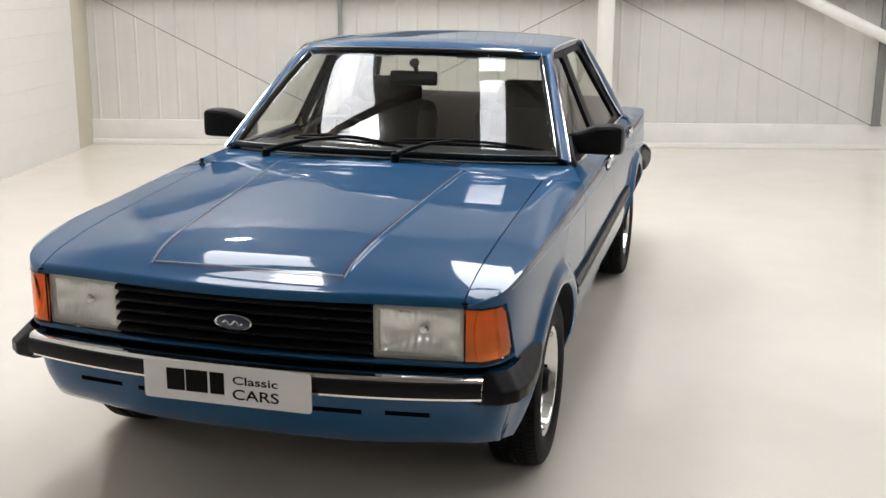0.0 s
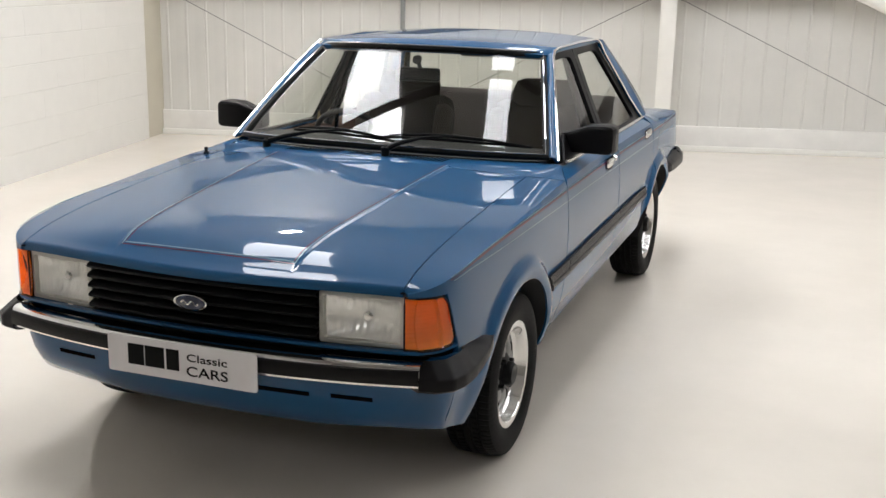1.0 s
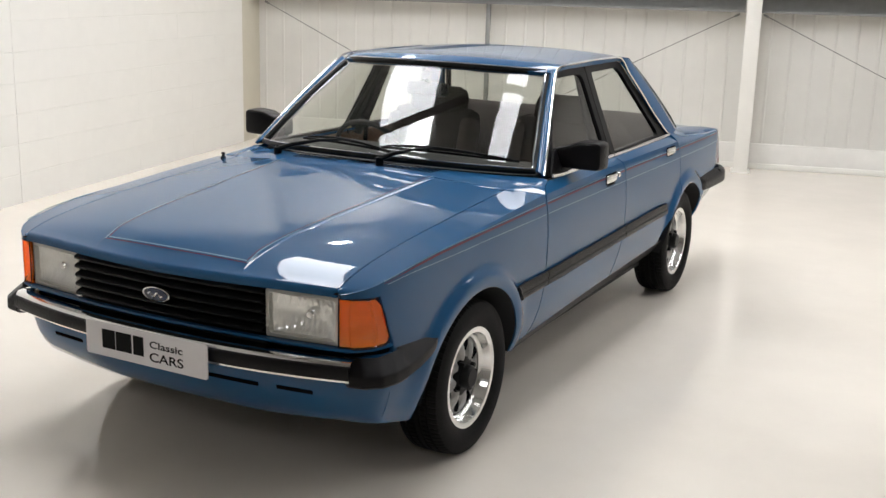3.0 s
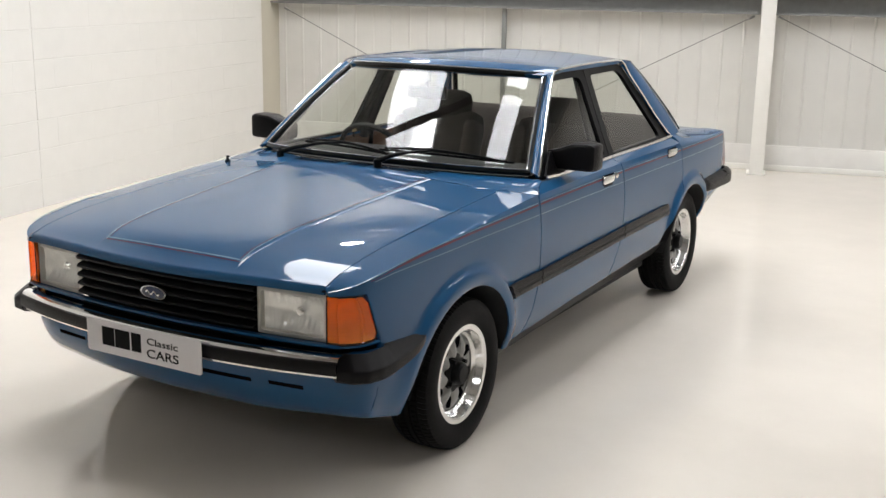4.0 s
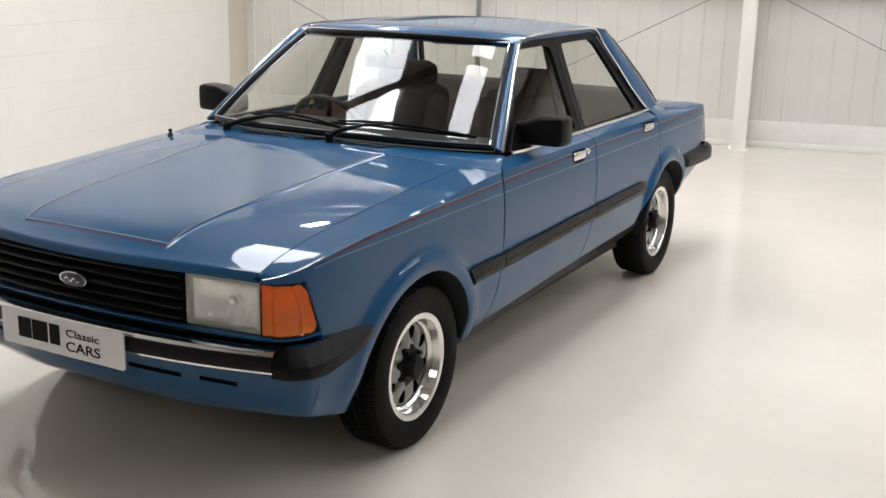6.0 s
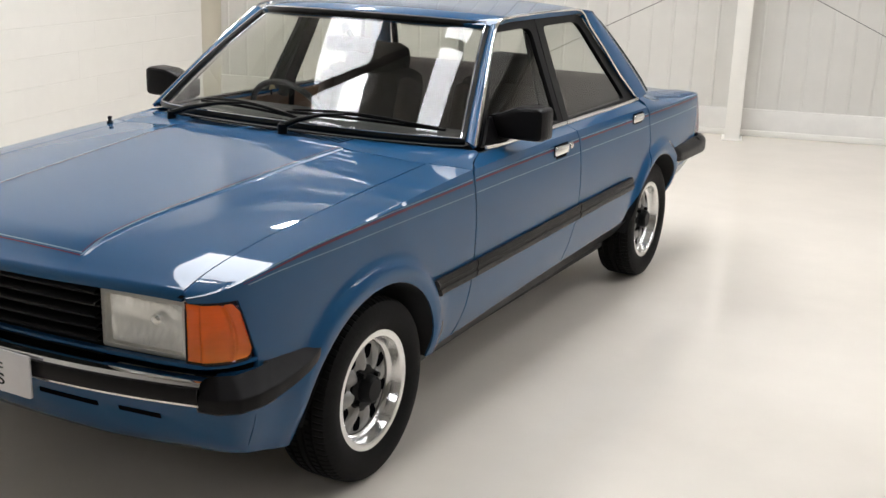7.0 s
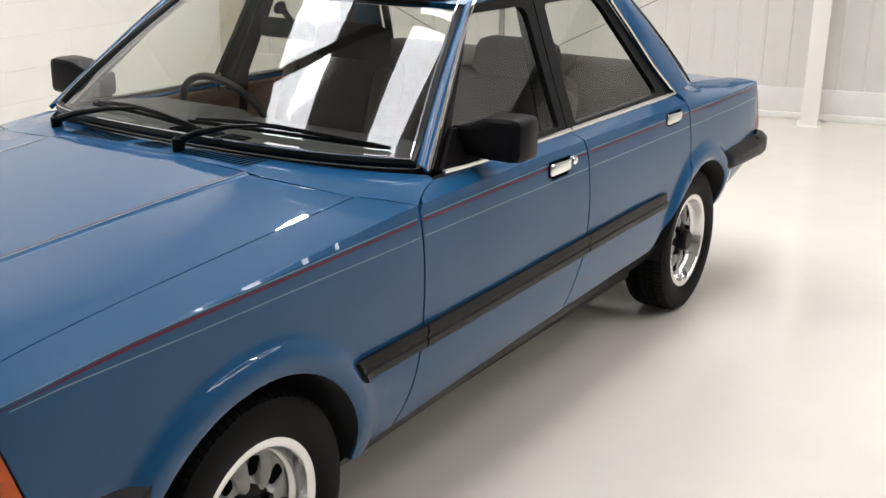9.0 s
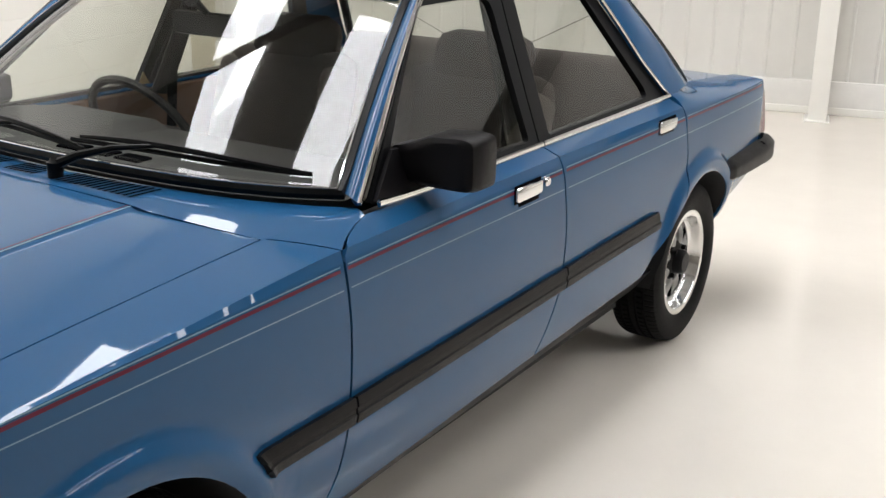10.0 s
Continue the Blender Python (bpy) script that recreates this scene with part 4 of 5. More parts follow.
for s in (1, -1):
    mir = s < 0
    face = lambda x: nose(x) + 0.026
    x0, x1, z0, z1 = 0.402, 0.660, 0.572, 0.728
    lamp = part("headlamp", ring([Vector((p.x * s, face(p.x), p.z)) for p in rounded([(x0, 0, z0), (x1, 0, z0), (x1, 0, z1), (x0, 0, z1)], 0.008)],
                                 [Vector((p.x * s, face(p.x) - 0.004, p.z)) for p in rounded([(x0 + 0.014, 0, z0 + 0.012), (x1 - 0.012, 0, z0 + 0.012), (x1 - 0.012, 0, z1 - 0.010), (x0 + 0.014, 0, z1 - 0.010)], 0.012)],
                                 (0, 0.05, 0)), CREAM, car, "rectangular headlamp with a pale bezel")

    def bowl(u, v):
        a, b = u * 2 - 1, v * 2 - 1
        depth = 0.042 * (1 - min(1, abs(a) ** 2.4)) * (1 - min(1, abs(b) ** 3)) ** 0.7
        x = x0 + 0.012 + (x1 - x0 - 0.022) * u
        depth += 0.0012 * math.sin(u * 70) * (0.4 + 0.6 * math.sin(v * 9)) + 0.0015 * math.sin(v * 14 + u * 5)
        return Vector((x, face(x) + 0.016 + depth, z0 + 0.010 + (z1 - z0 - 0.018) * v))
    part("reflector", sheet(bowl, steps(0, 1, 80), steps(0, 1, 16), (0, -1, 0), 0, mir), REFLECT, lamp, "silvered reflector bowl")
    bm = lathe([(0, 0), (0, 0.016), (0.012, 0.016), (0.018, 0.010), (0.020, 0)], 20)
    bmesh.ops.transform(bm, matrix=Matrix.Translation((s * 0.535, face(0.535) + 0.050, 0.650)) @ pose(0, 0, 0, 0, 0, -90), verts=bm.verts)
    part("bulb_shield", bm, CHROME, lamp, "bulb shield")

    def lens(u, v):
        x = x0 + 0.012 + (x1 - x0 - 0.022) * u
        flute = 0.0016 * math.sin(u * 60 * math.pi / 2.0) * (1 if v > 0.08 else 0)
        return Vector((x, face(x) + 0.003 - 0.010 * math.sin(u * math.pi) ** 0.6 * math.sin(v * math.pi) ** 0.6 + flute, z0 + 0.010 + (z1 - z0 - 0.018) * v))
    g = part("lens", sheet(lens, steps(0, 1, 90), steps(0, 1, 12), (0, -1, 0), 0, mir), LAMPGLASS, lamp, "fluted clear lens")
    g.visible_shadow = False

    def amber(u, v):
        far = max(0.0, (u - 0.84) / 0.16)
        v = 0.5 + (v - 0.5) * (1 - 0.34 * (1 - math.sqrt(max(0.0, 1 - far * far))))
        z = 0.570 + 0.160 * v
        end = -0.548 - 0.050 * v
        if u < 0.25:
            t = u / 0.25
            x = 0.664 + (0.706 - 0.664) * t
            y = -0.682 + (-0.672 + 0.682) * t
            return Vector((x, y + 0.004, z))
        t = (u - 0.25) / 0.75
        corner = max(0, abs(v - 0.5) - 0.42) / 0.08
        y = -0.672 + (end - 0.012 * corner * (t ** 3) + 0.672) * t
        return Vector((half_width(y, z) * 0.999 - 0.004 + 0.002 * math.sin(t * 3.1), y, z))
    lamp2 = part("indicator", sheet(amber, steps(0, 1, 28), steps(0, 1, 12), (0.6, -1, 0), 0.02, mir), AMBER, car, "amber wrap-round indicator lens")
    lamp2.visible_shadow = False

    def inner(u, v):
        """The ribbed reflector behind the amber lens: a shallow bowl with an upright rib."""
        p = amber(0.02 + 0.96 * u, 0.03 + 0.94 * v)
        bowl = max(0.0, math.sin(u * math.pi)) ** 0.6 * max(0.0, math.sin(v * math.pi)) ** 0.6
        rib = 0.012 * max(0.0, 1 - abs(u - 0.74 + 0.12 * (2 * v - 1) ** 2) / 0.06)
        return p + Vector((-0.75, 0.66, 0)) * (0.006 + 0.030 * bowl - rib + 0.0005 * math.sin(v * 75))
    part("reflector", sheet(inner, steps(0, 1, 40), steps(0, 1, 48), (0.6, -1, 0), 0, mir), LAMPWHITE, lamp2, "pale ribbed reflector")
    edge = [amber(u, 0) for u in steps(0, 1, 14)] + [amber(1, v) for v in steps(0, 1, 8)[1:]] + [amber(u, 1) for u in steps(1, 0, 14)[1:]] + [amber(0, v) for v in steps(1, 0, 8)[1:-1]]
    part("indicator_seal", tube([Vector((p.x * s, p.y, p.z)) for p in edge], 0.0026, 6, True), RUBBER, lamp2, "black seal")


# lower nose: painted bar below the lamps, and the valance
def corner_line(a):
    """The plan of the nose from the middle (0) round to the side (1)."""
    if a < 0.62:
        x = 0.64 * a / 0.62
        return x, nose(x)
    t = (a - 0.62) / 0.38
    y = -0.693 + (-0.535 + 0.693) * t ** 1.3
    return half_width(y, 0.56) * 1.0 if t > 0.12 else 0.64 + t / 0.12 * (half_width(-0.693 + 0.158 * 0.12 ** 1.3, 0.56) - 0.64), y


def under_bar(u, v):
    x, y = corner_line(abs(u))
    prof = ((0.020, 0.571), (0.004, 0.570), (0.000, 0.565), (0.004, 0.560), (0.030, 0.557))
    dy, z = prof[v]
    return Vector((math.copysign(max(0, x - dy * 0.4), u), y + dy * (0.4 if abs(u) > 0.8 else 1), z))


part("nose_bar", sheet(under_bar, steps(-1, 1, 60), list(range(5)), (0, -1, 0), 0.01), PAINT, car)


def valance(u, v):
    """The apron below the bumper: rows tucked in under the nose, running out flush with the wing."""
    a = abs(u)
    dy, z = ((0.03, 0.540), (0.030, 0.49), (0.031, 0.450), (0.036, 0.41), (0.048, 0.365), (0.072, 0.318), (0.108, 0.275), (0.130, 0.262))[v]
    t = max(0.0, (a - 0.6) / 0.4)
    x, y = min(a, 0.6), nose(min(a, 0.6)) + dy
    if t:
        p, c, q = Vector((x, y)), Vector((0.785 - 0.42 * dy, -0.672 + 0.92 * dy)), Vector((half_width(-0.535, max(z, 0.3)), -0.535))
        x, y = p * (1 - t) ** 2 + c * 2 * t * (1 - t) + q * t * t
    z += (0.021 * max(0.0, min(1.0, (a - 0.3) / 0.3)) ** 1.5 + 0.006 * t) * (v / 7) ** 2
    return Vector((math.copysign(x, u), y, z))


val = part("front_valance", sheet(valance, steps(-1, 1, 80), list(range(8)), (0, -1, 0), 0.012), PAINT, car, sharp=50)
# slots are black patches on the apron, painting the shade within
for x0, x1, z in ((-0.57, -0.42, 0.392), (-0.36, -0.28, 0.388), (0.16, 0.36, 0.388), (0.43, 0.56, 0.392)):
    def slot(u, v, x0=x0, x1=x1, z=z):
        x = x0 + (x1 - x0) * u
        return Vector((x, nose(x) + 0.0385 - 0.0030 + (1 - v) * 0.003, z + 0.013 * v))
    part("valance_slot", sheet(slot, steps(0, 1, 8), [0, 1], (0, -1, 0), 0.003), SHADETRIM, val, "air slot with its shade painted black")


# ---- bumpers ----
def bumper_y(x):
    return -0.795 + 0.090 * (abs(x) / 0.72) ** 2.3


bumper = new("front_bumper")
bumper.parent = car
tagged(bumper, "chrome front bumper with black rubber insert and end caps")


def blade(u, v):
    prof = ((0.092, 0.5400), (0.050, 0.5425), (0.018, 0.5415), (0.007, 0.5375), (0.002, 0.529), (0.002, 0.478), (0.004, 0.472), (0.014, 0.468), (0.060, 0.462))
    dy, z = prof[v]
    x = u * 0.722
    return Vector((x, bumper_y(x) + dy, z))


part("chrome_blade", sheet(blade, steps(-1, 1, 40), list(range(9)), (0, -1, 0), 0.004), CHROME, bumper, "polished chrome blade")


def insert(u, v):
    prof = ((0.004, 0.5275), (-0.006, 0.525), (-0.009, 0.515), (-0.009, 0.492), (-0.006, 0.482), (0.004, 0.4795))
    dy, z = prof[v]
    x = u * 0.722
    return Vector((x, bumper_y(x) + dy, z))


part("rubber_insert", sheet(insert, steps(-1, 1, 40), list(range(6)), (0, -1, 0), 0.004), PLASTIC, bumper, "black rubber insert")


def cap(u, v):
    """End cap: u from the blade round the corner to the wheel arch, v over the section."""
    plan_pts = [Vector(p) for p in ((0.722, -0.708, 0), (0.777, -0.697, 0), (0.817, -0.662, 0), (0.834, -0.608, 0), (0.841, -0.54, 0), (0.840, -0.46, 0), (0.835, -0.39, 0), (0.828, -0.345, 0), (0.822, -0.322, 0))]
    p = along(plan_pts, u)
    lo = 0.457 + 0.052 * max(0, (u - 0.42) / 0.58) ** 1.2
    hi = 0.536 + 0.020 * max(0, (u - 0.25) / 0.75)
    dep = 0.055 if u < 0.6 else 0.055 - (u - 0.6) * 0.08
    prof = ((dep, 0.0), (0.010, 0.02), (0.0, 0.12), (0.0, 0.30), (0.0, 0.48), (0.0012, 0.54), (0.004, 0.575), (0.026, 0.82), (0.046, 1.03), (dep, 1.12))
    off, h = prof[v]
    inward = Vector((-0.75, 0.65, 0)).normalized() if u < 0.5 else Vector((-1, 0.1, 0))
    return p + inward * off + Vector((0, 0, lo + (hi - lo) * h))


for mir in (False, True):
    part("end_cap", sheet(cap, steps(0, 1, 40), list(range(10)), (0.7, -0.7, 0), 0.004, mir), PLASTIC, bumper, "black plastic end cap")

plate = thing("display_plate", "white oblong plate with dark lettering bars on the bumper", "plate", (-0.005, -0.808, 0.425))


loop = rounded([(-0.26, 0, 0.0), (0.26, 0, 0.0), (0.26, 0, 0.118), (-0.26, 0, 0.118)], 0.010)
part("plate_board", prism([p + Vector((0, -0.004, 0)) for p in loop], (0, 0.005, 0)), PLATEWHITE, plate)
bm = bmesh.new()
for x0, x1 in ((-0.187, -0.130), (-0.126, -0.058), (-0.050, -0.006)):
    box(bm, (x0, -0.0055, 0.030), (x1, -0.0040, 0.096))
part("lettering", bm, INK, plate, "three bold dark bars")
def lettering(words, x, z, size, width):
    """Flat lettering with the built-in font, set on the plate."""
    cu = bpy.data.curves.new("lettering", "FONT")
    cu.body, cu.size, cu.extrude, cu.offset = words, size, 0.0006, 0.0003
    tmp = new("lettering", cu)
    bpy.context.view_layer.update()
    me = bpy.data.meshes.new_from_object(tmp.evaluated_get(bpy.context.evaluated_depsgraph_get()))
    bpy.data.objects.remove(tmp)
    xs = [v.co.x for v in me.vertices]
    k = width / (max(xs) - min(xs))
    me.transform(Matrix.Translation((x, -0.0048, z)) @ pose(0, 0, 0, 90, 0, 0) @ Matrix.Diagonal((k, 1, 1, 1)) @ Matrix.Translation((-min(xs), 0, 0)))
    me.materials.clear()
    me.materials.append(INK)
    ob = new("lettering", me)
    ob.parent = plate
    tagged(ob, "dark lettering")


lettering("Classic", 0.022, 0.066, 0.034, 0.138)
lettering("CARS", 0.020, 0.020, 0.044, 0.142)

rear_bumper = new("rear_bumper")
rear_bumper.parent = car
tagged(rear_bumper, "chrome rear bumper with long black end caps")
part("chrome_blade", sheet(lambda u, v: Vector((u * 0.70, 3.400 - 0.035 * u * u - (0.02 if v in (0, 3) else 0), (0.52, 0.525, 0.615, 0.62)[v])), steps(-1, 1, 16), list(range(4)), (0, 1, 0), 0.01), CHROME, rear_bumper)


def rear_cap(u, v):
    pts = [Vector(p) for p in ((0.838, 2.800, 0), (0.850, 2.84, 0), (0.853, 2.95, 0), (0.851, 3.16, 0), (0.844, 3.29, 0), (0.824, 3.372, 0), (0.78, 3.400, 0), (0.72, 3.405, 0))]
    p = along(pts, u)
    inward = Vector((-1, 0, 0)) if u < 0.5 else Vector((-0.6, -0.8, 0))
    lo, hi = 0.540 - 0.014 * min(1, u / 0.5), 0.612
    prof = ((0.05, 0.0), (0.008, 0.03), (0.0, 0.12), (0.0, 0.40), (0.0, 0.60), (0.003, 0.70), (0.018, 0.88), (0.034, 1.02), (0.055, 1.08))
    off, h = prof[v]
    return p + inward * off + Vector((0, 0, lo + (hi - lo) * h))


for mir in (False, True):
    part("end_cap", sheet(rear_cap, steps(0, 1, 32), list(range(9)), (0.7, 0.4, 0), 0.004, mir), PLASTIC, rear_bumper, "long black plastic end cap")

# ---- wheels ----
def tread_mesh():
    n = 480
    prof = [(-0.075, 0.185), (-0.086, 0.205), (-0.090, 0.235), (-0.086, 0.262), (-0.078, 0.277), (-0.066, 0.2835), (-0.048, 0.2858), (-0.046, 0.278), (-0.040, 0.278), (-0.038, 0.2865), (-0.018, 0.287), (-0.016, 0.279), (-0.010, 0.279), (-0.008, 0.287)]
    prof = prof + [(-a, r) for a, r in prof[::-1]]
    bm = bmesh.new()
    rings = []
    for a, r in prof:
        row = []
        for k in range(n):
            rr = r
            ph = k % 6
            if 0.270 < r and abs(a) > 0.047:
                rr = r - (0.003 if ph == 0 else 0)
            elif r > 0.2845 and abs(a) > 0.017:
                rr = r - (0.006 if ph == 3 else 0)
            ang = (k + (2.0 if abs(a) < 0.047 else 0) + abs(a) * 40) * 2 * math.pi / n
            row.append(bm.verts.new((a, rr * math.cos(ang), rr * math.sin(ang))))
        rings.append(row)
    for i in range(len(prof) - 1):
        for k in range(n):
            bm.faces.new((rings[i][k], rings[i][(k + 1) % n], rings[i + 1][(k + 1) % n], rings[i + 1][k]))
    bmesh.ops.recalc_face_normals(bm, faces=bm.faces)
    return bm


def spoke_face():
    """Pressed wheel centre with eight lobes between grooves; its oval openings are painted as black faces."""
    bm = bmesh.new()
    nr, na = 14, 128
    rows = []
    for i in range(nr + 1):
        r = 0.038 + (0.146 - 0.038) * i / nr
        row = []
        for k in range(na):
            a = k * 2 * math.pi / na
            t = (r - 0.038) / 0.108
            lobe = math.cos(8 * a)
            bowl = 0.012 * math.sin(min(1, t * 1.1) * math.pi)
            groove = -0.022 * max(0.0, -lobe - 0.1) ** 0.7 * max(0, math.sin(max(0, min(1, (t - 0.22) / 0.78)) * math.pi)) if lobe < -0.1 else 0
            ridge = 0.006 * max(0, lobe) * math.sin(t * math.pi)
            row.append(bm.verts.new((bowl + groove + ridge - 0.012 * t, r * math.cos(a), r * math.sin(a))))
        rows.append(row)
    for i in range(nr):
        for k in range(na):
            bm.faces.new((rows[i][k], rows[i][(k + 1) % na], rows[i + 1][(k + 1) % na], rows[i + 1][k]))
    bmesh.ops.recalc_face_normals(bm, faces=bm.faces)
    return bm


def wheel_meshes():
    out = {}
    made = [("tyre", tread_mesh(), TYRE, "black road tyre"),
            ("rim", lathe([(-0.07, 0.186), (0.060, 0.188), (0.071, 0.1915), (0.0755, 0.190), (0.0765, 0.186), (0.0760, 0.172), (0.0740, 0.167), (0.069, 0.164), (0.042, 0.159), (0.034, 0.154), (0.030, 0.148), (-0.02, 0.147), (-0.07, 0.16)], 72), RIMCHROME, "chrome rim ring"),
            ("spider", spoke_face(), ALLOY, "silver-grey lobed wheel centre"),
            ("hub_cap", lathe([(-0.006, 0.074), (0.006, 0.072), (0.010, 0.062), (0.012, 0.046), (0.034, 0.043), (0.040, 0.039), (0.044, 0.034), (0.045, 0.0)], 32), BLACK, "black hub cap"),
            ("brake_drum", lathe([(-0.06, 0.0), (-0.035, 0.0), (-0.035, 0.11), (-0.05, 0.125), (-0.07, 0.125)], 40), UNDER, "dark brake")]
    # one flat black face, laid over the centre as the shade of a hole
    slots = bmesh.new()
    loop = [Vector((0, 0.023 * math.copysign(abs(math.cos(q * math.pi / 8)) ** 0.6, math.cos(q * math.pi / 8)), 0.018 * math.copysign(abs(math.sin(q * math.pi / 8)) ** 0.6, math.sin(q * math.pi / 8)) * (1 + 0.2 * math.cos(q * math.pi / 8)))) for q in range(16)]
    slots.faces.new([slots.verts.new(p) for p in loop])
    nuts = bmesh.new()
    bmesh.ops.create_cone(nuts, cap_ends=True, segments=6, radius1=0.011, radius2=0.009, depth=0.022, matrix=pose(0, 0, 0, 0, 90, 0))
    made.append(("opening_shade", slots, SHADETRIM, ""))
    made.append(("wheel_nut", nuts, BLACK, ""))
    for name, bm, mat, label in made:
        ob = part(name, bm, mat, None, label)
        out[name] = (ob.data, label)
        bpy.data.objects.remove(ob)
    return out


WHEEL = wheel_meshes()
for x, y, s, turn in ((0.718, 0.0, 1, 8), (-0.718, 0.0, -1, 30), (0.706, 2.565, 1, 20), (-0.706, 2.565, -1, 55)):
    w = new("wheel")
    w.empty_display_size = 0.1
    w.parent = car
    w.matrix_basis = pose(x, y, HUB, 0, 0, 0 if s > 0 else 180) @ pose(0, 0, 0, turn, 0, 0)
    tagged(w, "black tyre on a chrome-ringed silver steel wheel")
    for k in range(8):
        share("opening_shade", WHEEL["opening_shade"][0], pose(0, 0, 0, 22.5 + 45 * k, 0, 0) @ Matrix.Translation((0.0325, 0.113, 0)), w)
    for k in range(4):
        share("wheel_nut", WHEEL["wheel_nut"][0], pose(0, 0, 0, 22.5 + 90 * k, 0, 0) @ Matrix.Translation((0.050, 0.060, 0)), w)
    for name, (me, label) in WHEEL.items():
        if name in ("opening_shade", "wheel_nut"):
            continue
        ob = share(name, me, Matrix.Translation((0.036 if name in ("spider", "hub_cap") else 0, 0, 0)), w)
        tagged(ob, label)

# ---- underside and wheel wells ----
bm = bmesh.new()
box(bm, (-0.54, -0.48, 0.29), (0.54, 3.12, 0.34))
box(bm, (-0.69, 0.36, 0.215), (0.69, 2.20, 0.27))
part("underbody", bm, UNDER, car, "dark underbody")
for c, r in ARCHES:
    for s in (1, -1):
        prof = [Vector((0, c + (r + 0.005) * math.cos(a), 0.293 + (r + 0.005) * math.sin(a))) for a in steps(0.12 if c > 1 else -0.02, math.pi + 0.02, 24)]
        bm = bmesh.new()
        A_ = [bm.verts.new((s * (half_width(p.y, max(p.z, 0.30)) - 0.007 - (0.30 * max(0, 0.53 - p.z) * min(1, max(0, (p.y - 2.72) / 0.17)) if c > 1 else 0)), p.y, p.z)) for p in prof]
        B_ = [bm.verts.new((s * 0.50, p.y, p.z)) for p in prof]
        for i in range(len(prof) - 1):
            bm.faces.new((A_[i], A_[i + 1], B_[i + 1], B_[i]))
        bm.faces.new(B_)
        bmesh.ops.recalc_face_normals(bm, faces=bm.faces)
        part("wheel_well", bm, UNDER, car, "dark wheel well")

# black strips set behind the panel gaps to paint in their shade
def gap_shade(line, z0, z1):
    for s in (1, -1):
        bm = bmesh.new()
        prev = None
        for z in steps(z0, z1, 20):
            cur = [bm.verts.new((s * (half_width(line(z), z) - 0.008), line(z) + d, z)) for d in (-0.008, 0.008)]
            if prev:
                bm.faces.new((prev[0], cur[0], cur[1], prev[1]))
            prev = cur
        part("door_gap_shade", bm, SHADETRIM, car, "black strip painting the shade in a panel gap")


gap_shade(front_shut, 0.30, 0.842)
gap_shade(mid_shut, 0.345, 0.846)
gap_shade(rear_shut, 0.58, 0.844)
for s in (1, -1):
    bm = bmesh.new()
    prev = None
    for y in steps(-0.70, COWL, 30):
        cur = [bm.verts.new((s * (0.666 + d), y, bonnet_edge(y) - 0.008)) for d in (-0.008, 0.008)]
        if prev:
            bm.faces.new((prev[0], cur[0], cur[1], prev[1]))
        prev = cur
    part("bonnet_gap_shade", bm, SHADETRIM, car, "black strip painting the shade in a panel gap")
part("bonnet_gap_shade", sheet(lambda u, v: cowl(u, 0) + Vector((0, -0.010 + 0.014 * v, -0.010)), steps(-1, 1, 24), [0, 1], (0, 0, 1), 0), SHADETRIM, car, "black strip painting the shade in a panel gap")

# ---- wipers ----
def wiper(a0, a1, b1, a2, b2, root):
    w = new("wiper")
    w.parent = car
    tagged(w, "black windscreen wiper at rest")
    p = Vector(root)
    part("spindle", tube([p + Vector((0, 0, -0.02)), p + Vector((0, 0.0, 0.028)), p + Vector((0, 0.004, 0.036))], [0.017, 0.018, 0.012], 14), BLACK, w)
    mid = screen(a1, b1, 0.030)
    part("arm", tube([p + Vector((0, 0, 0.022)), p.lerp(mid, 0.25) + Vector((0, -0.004, 0.028)), p.lerp(mid, 0.6) + Vector((0, -0.002, 0.022)), mid], [0.013, 0.010, 0.007, 0.005], 8), BLACK, w)
    part("blade", tube([screen(a, b, 0.014) for a, b in ((a0 + (a2 - a0) * t, (b1 - 0.012) + (b2 - b1 + 0.012) * t + 0.014 * math.sin(t * math.pi)) for t in steps(0, 1, 14))], 0.0058, 6), BLACK, w)
    part("blade_bridge", tube([screen(a0 + (a2 - a0) * t, b1 + (b2 - b1) * t + 0.004 + 0.012 * math.sin(t * math.pi), 0.014 + 0.018 * math.sin(t * math.pi)) for t in steps(0.04, 0.96, 16)],
                              [0.0035 + 0.0035 * math.sin(t * math.pi) for t in steps(0.04, 0.96, 16)], 6), BLACK, w)


wiper(-0.55, -0.18, 0.085, 0.15, 0.040, (-0.466, 0.548, 0.912))
wiper(0.07, 0.44, 0.085, 0.93, 0.058, (0.094, 0.492, 0.930))


# ---- cabin ----
cabin = new("cabin")
cabin.parent = car
tagged(cabin, "dark fabric seats, dashboard and trim inside")
part("floor_tub", block((-0.68, 0.35, 0.27), (0.68, 2.55, 0.30)), VINYL, cabin)
part("bulkhead", block((-0.66, 0.60, 0.28), (0.66, 0.66, 0.86)), UNDER, cabin)


def dash(u, v):
    prof = ((0.570, 0.925), (0.72, 0.925), (0.95, 0.918), (1.04, 0.910), (1.07, 0.885), (1.06, 0.76), (1.00, 0.62))
    y, z = prof[v]
    return Vector((u * 0.675, y + 0.185 * bow(u) * (1 - v / 2 if v < 2 else 0), z - (0.018 * bow(u) if v < 2 else 0) + (0.018 if (-0.85 < u < -0.25 and v in (2, 3)) else 0)))


part("dashboard", sheet(dash, steps(-1, 1, 30), list(range(7)), (0, 0.5, 1), 0.02), VINYL, cabin, "dark vinyl dashboard")
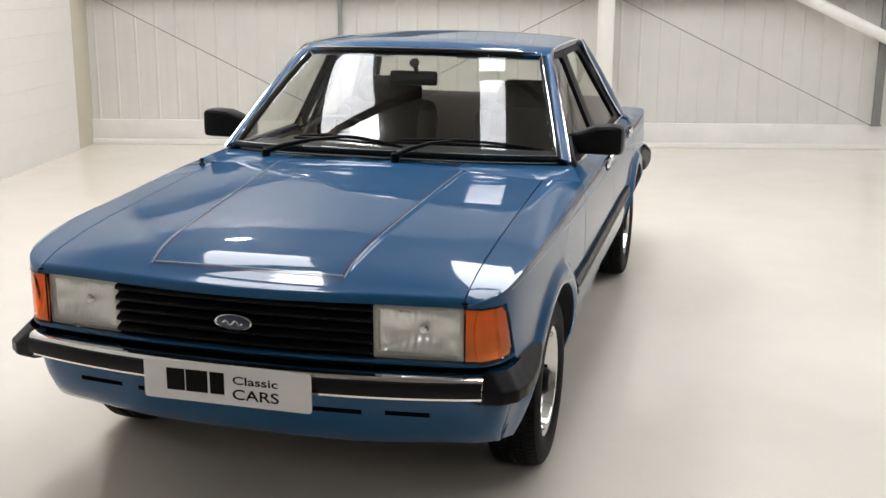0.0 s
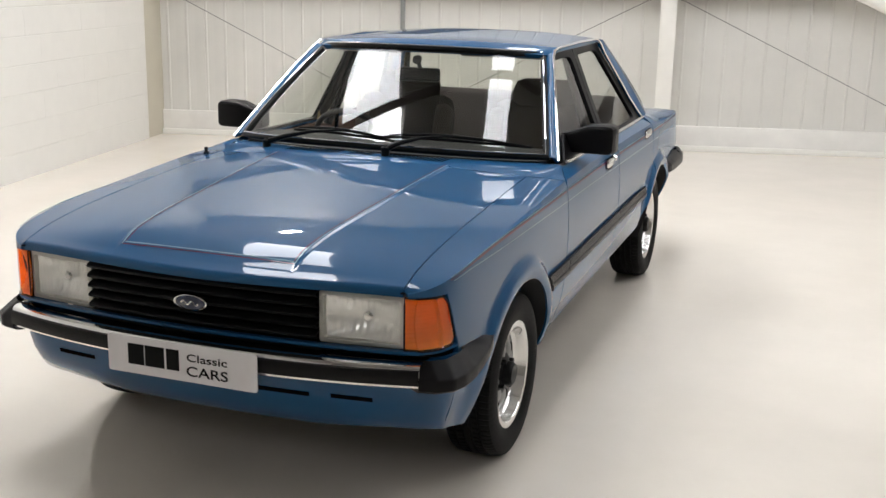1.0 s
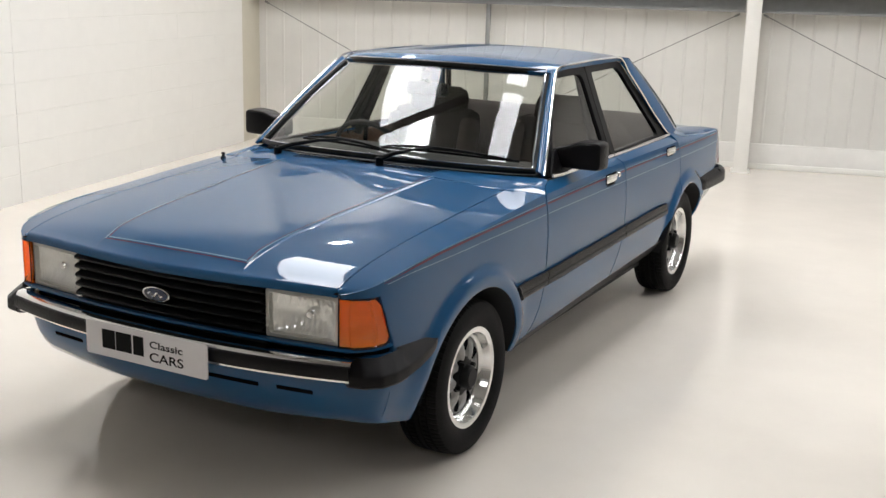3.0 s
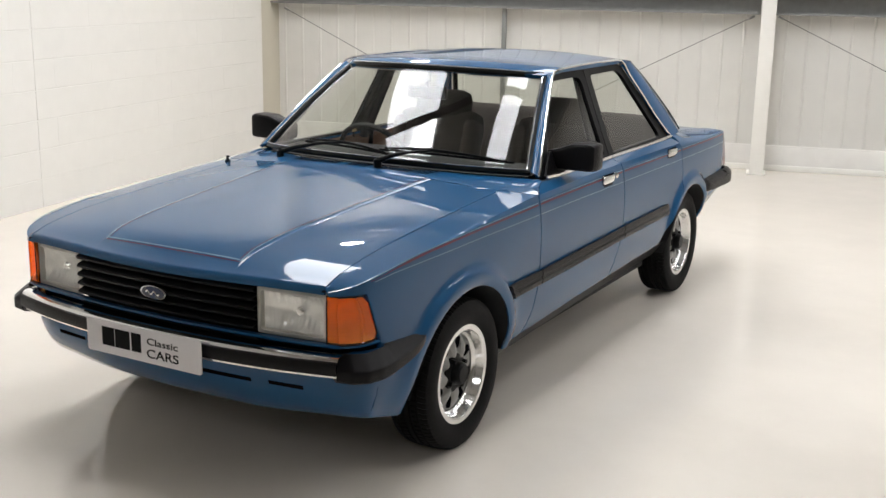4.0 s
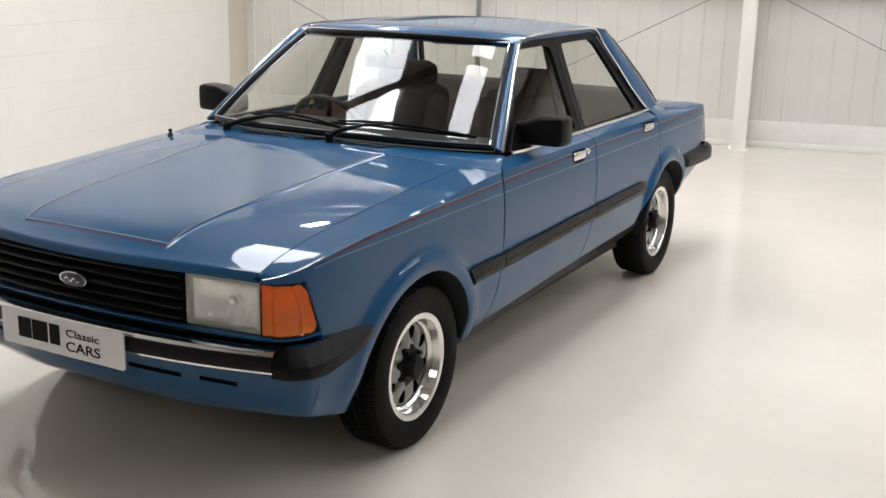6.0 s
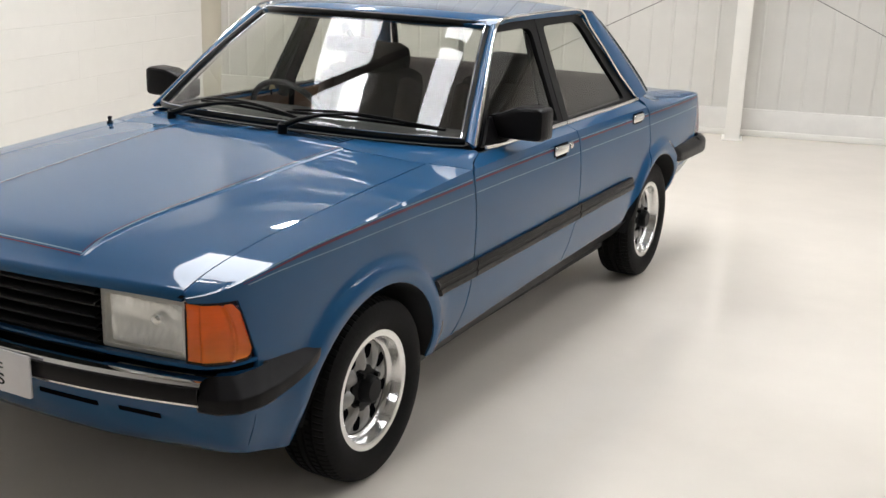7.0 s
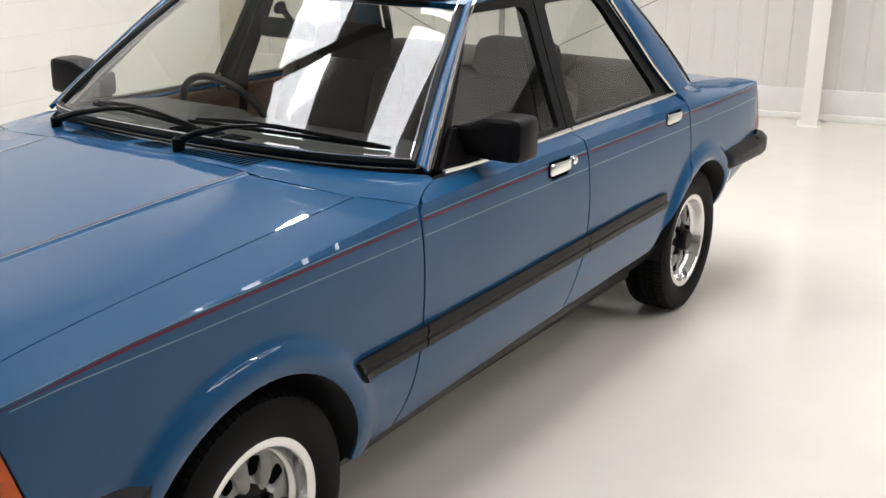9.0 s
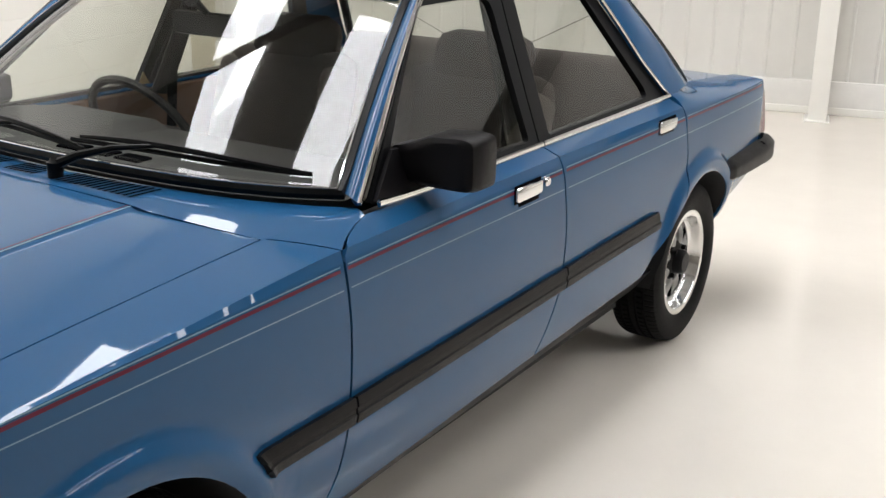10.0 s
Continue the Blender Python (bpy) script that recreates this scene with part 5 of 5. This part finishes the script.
for x in (-0.10, 0.0, 0.10):
    part("dash_vent", block((x - 0.04, 0.68, 0.920), (x + 0.04, 0.73, 0.930), 0.004), SHADETRIM, cabin, "dark demister vent")

wheel_m = pose(-0.36, 1.17, 0.840, -62, 0, 0)
bm = bmesh.new()
b2 = tube([(0.192 * math.cos(a), 0.192 * math.sin(a), 0) for a in steps(0, 2 * math.pi, 40)[:-1]], 0.013, 8, True)
bmesh.ops.transform(b2, matrix=wheel_m, verts=b2.verts)
steer = part("steering_wheel", b2, VINYL, cabin, "dark steering wheel rim")
b2 = tube([(0, 0, 0.02), (0, 0, -0.18)], 0.03, 12)
bmesh.ops.transform(b2, matrix=wheel_m, verts=b2.verts)
part("steering_column", b2, VINYL, steer)
b2 = block((-0.185, -0.045, -0.012), (0.185, 0.015, 0.012), 0.01, wheel_m)
part("spoke", b2, VINYL, steer)


def cushion(name, lo, hi, parent, m=None, bev=0.05, material=None):
    bm = bmesh.new()
    box(bm, lo, hi, None, bev)
    if m is not None:
        bmesh.ops.transform(bm, matrix=m, verts=bm.verts)
    return part(name, bm, material or FABRIC, parent, sharp=60)


for x in (-0.36, 0.36):
    seat = new("front_seat")
    seat.parent = cabin
    tagged(seat, "dark brown fabric front seat with a high back")
    cushion("seat_base", (x - 0.25, 1.20, 0.40), (x + 0.25, 1.70, 0.56), seat)
    lean = Matrix.Translation((x, 1.68, 0.52)) @ pose(0, 0, 0, -18, 0, 0)
    cushion("backrest", (-0.25, -0.06, 0.0), (0.25, 0.07, 0.52), seat, lean, 0.055)
    cushion("headrest", (-0.165, -0.056, 0.44), (0.165, 0.066, 0.635), seat, lean, 0.058)
    for dx in (-0.215, 0.215):
        cushion("side_bolster", (dx - 0.042, -0.085, 0.05), (dx + 0.042, 0.05, 0.47), seat, lean, 0.035, PIPING)
rear_seat = new("rear_seat")
rear_seat.parent = cabin
tagged(rear_seat, "dark fabric rear bench seat")
cushion("seat_base", (-0.64, 1.95, 0.38), (0.64, 2.42, 0.55), rear_seat)
cushion("backrest", (-0.66, -0.06, 0.0), (0.66, 0.08, 0.535), rear_seat, Matrix.Translation((0, 2.36, 0.48)) @ pose(0, 0, 0, -20, 0, 0), 0.05)
part("parcel_shelf", block((-0.68, 2.475, 0.895), (0.68, 2.63, 0.912), 0.006), VINYL, cabin)
for s in (1, -1):
    part("door_card", block((min(0.70 * s, 0.735 * s), 0.68, 0.32), (max(0.70 * s, 0.735 * s), 2.36, 0.885), 0.008), TAN if s < 0 else VINYL, cabin, "trimmed door card")
    part("b_post", tube([(0.665 * s, 1.515, 0.88), (0.600 * s, 1.550, 1.05), (0.515 * s, 1.585, 1.28)], 0.03, 10, flat=(0.036, 0.016)), BLACK, cabin, "dark inner pillar")
    part("seat_belt", tube([(0.53 * s, 1.575, 1.20), (0.62 * s, 1.535, 0.95), (0.64 * s, 1.52, 0.62)], 0.02, 6, flat=(0.022, 0.002)), SHADETRIM, cabin, "black seat belt webbing")
    part("sun_visor", block((0.34 * s - 0.19, 1.190, 1.270), (0.34 * s + 0.19, 1.32, 1.284), 0.006), LINING, cabin, "pale sun visor")
part("lock_pin", tube([(-0.700, 1.478, 0.880), (-0.700, 1.478, 0.906)], 0.005, 8), BLACK, cabin, "black door lock pin")
part("hang_tag", prism([(-0.694, 1.452, 0.908), (-0.694, 1.500, 0.908), (-0.694, 1.476, 0.948)], (0.002, 0, 0)), TAG, cabin, "small pale yellow triangular tag")
part("rear_view_mirror", block((-0.105, 1.045, 1.163), (0.105, 1.072, 1.224), 0.012), BLACK, cabin, "black interior mirror")
part("mirror_stem", tube([(0.012, 1.058, 1.220), (0.018, 1.020, 1.250), (0.020, 1.000, 1.262)], [0.009, 0.010, 0.022], 10), BLACK, cabin)


# ---- blocks of the side wall, last ----
def block_mesh(length):
    bm = bmesh.new()
    box(bm, (-0.008, 0.0002, 0.0015), (0.0, length - 0.0002, 0.2160))
    bmesh.ops.bevel(bm, geom=[e for e in bm.edges if all(v.co.x > -0.001 for v in e.verts) and abs(e.verts[0].co.z - e.verts[1].co.z) < 1e-6], offset=0.0022, segments=1, affect="EDGES")
    for f in bm.faces:
        f.smooth = False
    me = bpy.data.meshes.new("block")
    bm.to_mesh(me)
    bm.free()
    me.materials.append(BLOCK)
    return me


whole, half = block_mesh(0.44), block_mesh(0.22)
rest = bmesh.new()
JOINT = 2.84
for k in range(23):
    z = -0.005 + k * 0.2175 + 0.0
    for side in (1, -1):
        s = JOINT + (0.005 if side > 0 else -0.005)
        first = k % 2 == 0
        while (s < 6.24) if side > 0 else (s > -4.0):
            ln = 0.22 if first else 0.44
            first = False
            if side > 0:
                ln2 = min(ln, 6.25 - s)
                s0 = s
                s += ln
            else:
                s -= ln
                s0, ln2 = s, ln
            zz = max(z, 0.0)
            if k < 10 and s0 > -1.0 and abs(ln2 - ln) < 1e-6:
                share("block", whole if ln == 0.44 else half, pose(LEFT + random.uniform(-0.0003, 0.0003), s0, z), wall_west)
            else:
                box(rest, (LEFT - 0.008, s0 + 0.0002, zz + 0.0015), (LEFT, s0 + ln2 - 0.0002, min(TOP, z + 0.2160)))
ob = part("block_courses", rest, BLOCK, wall_west)
tagged(ob, kind="stuff")
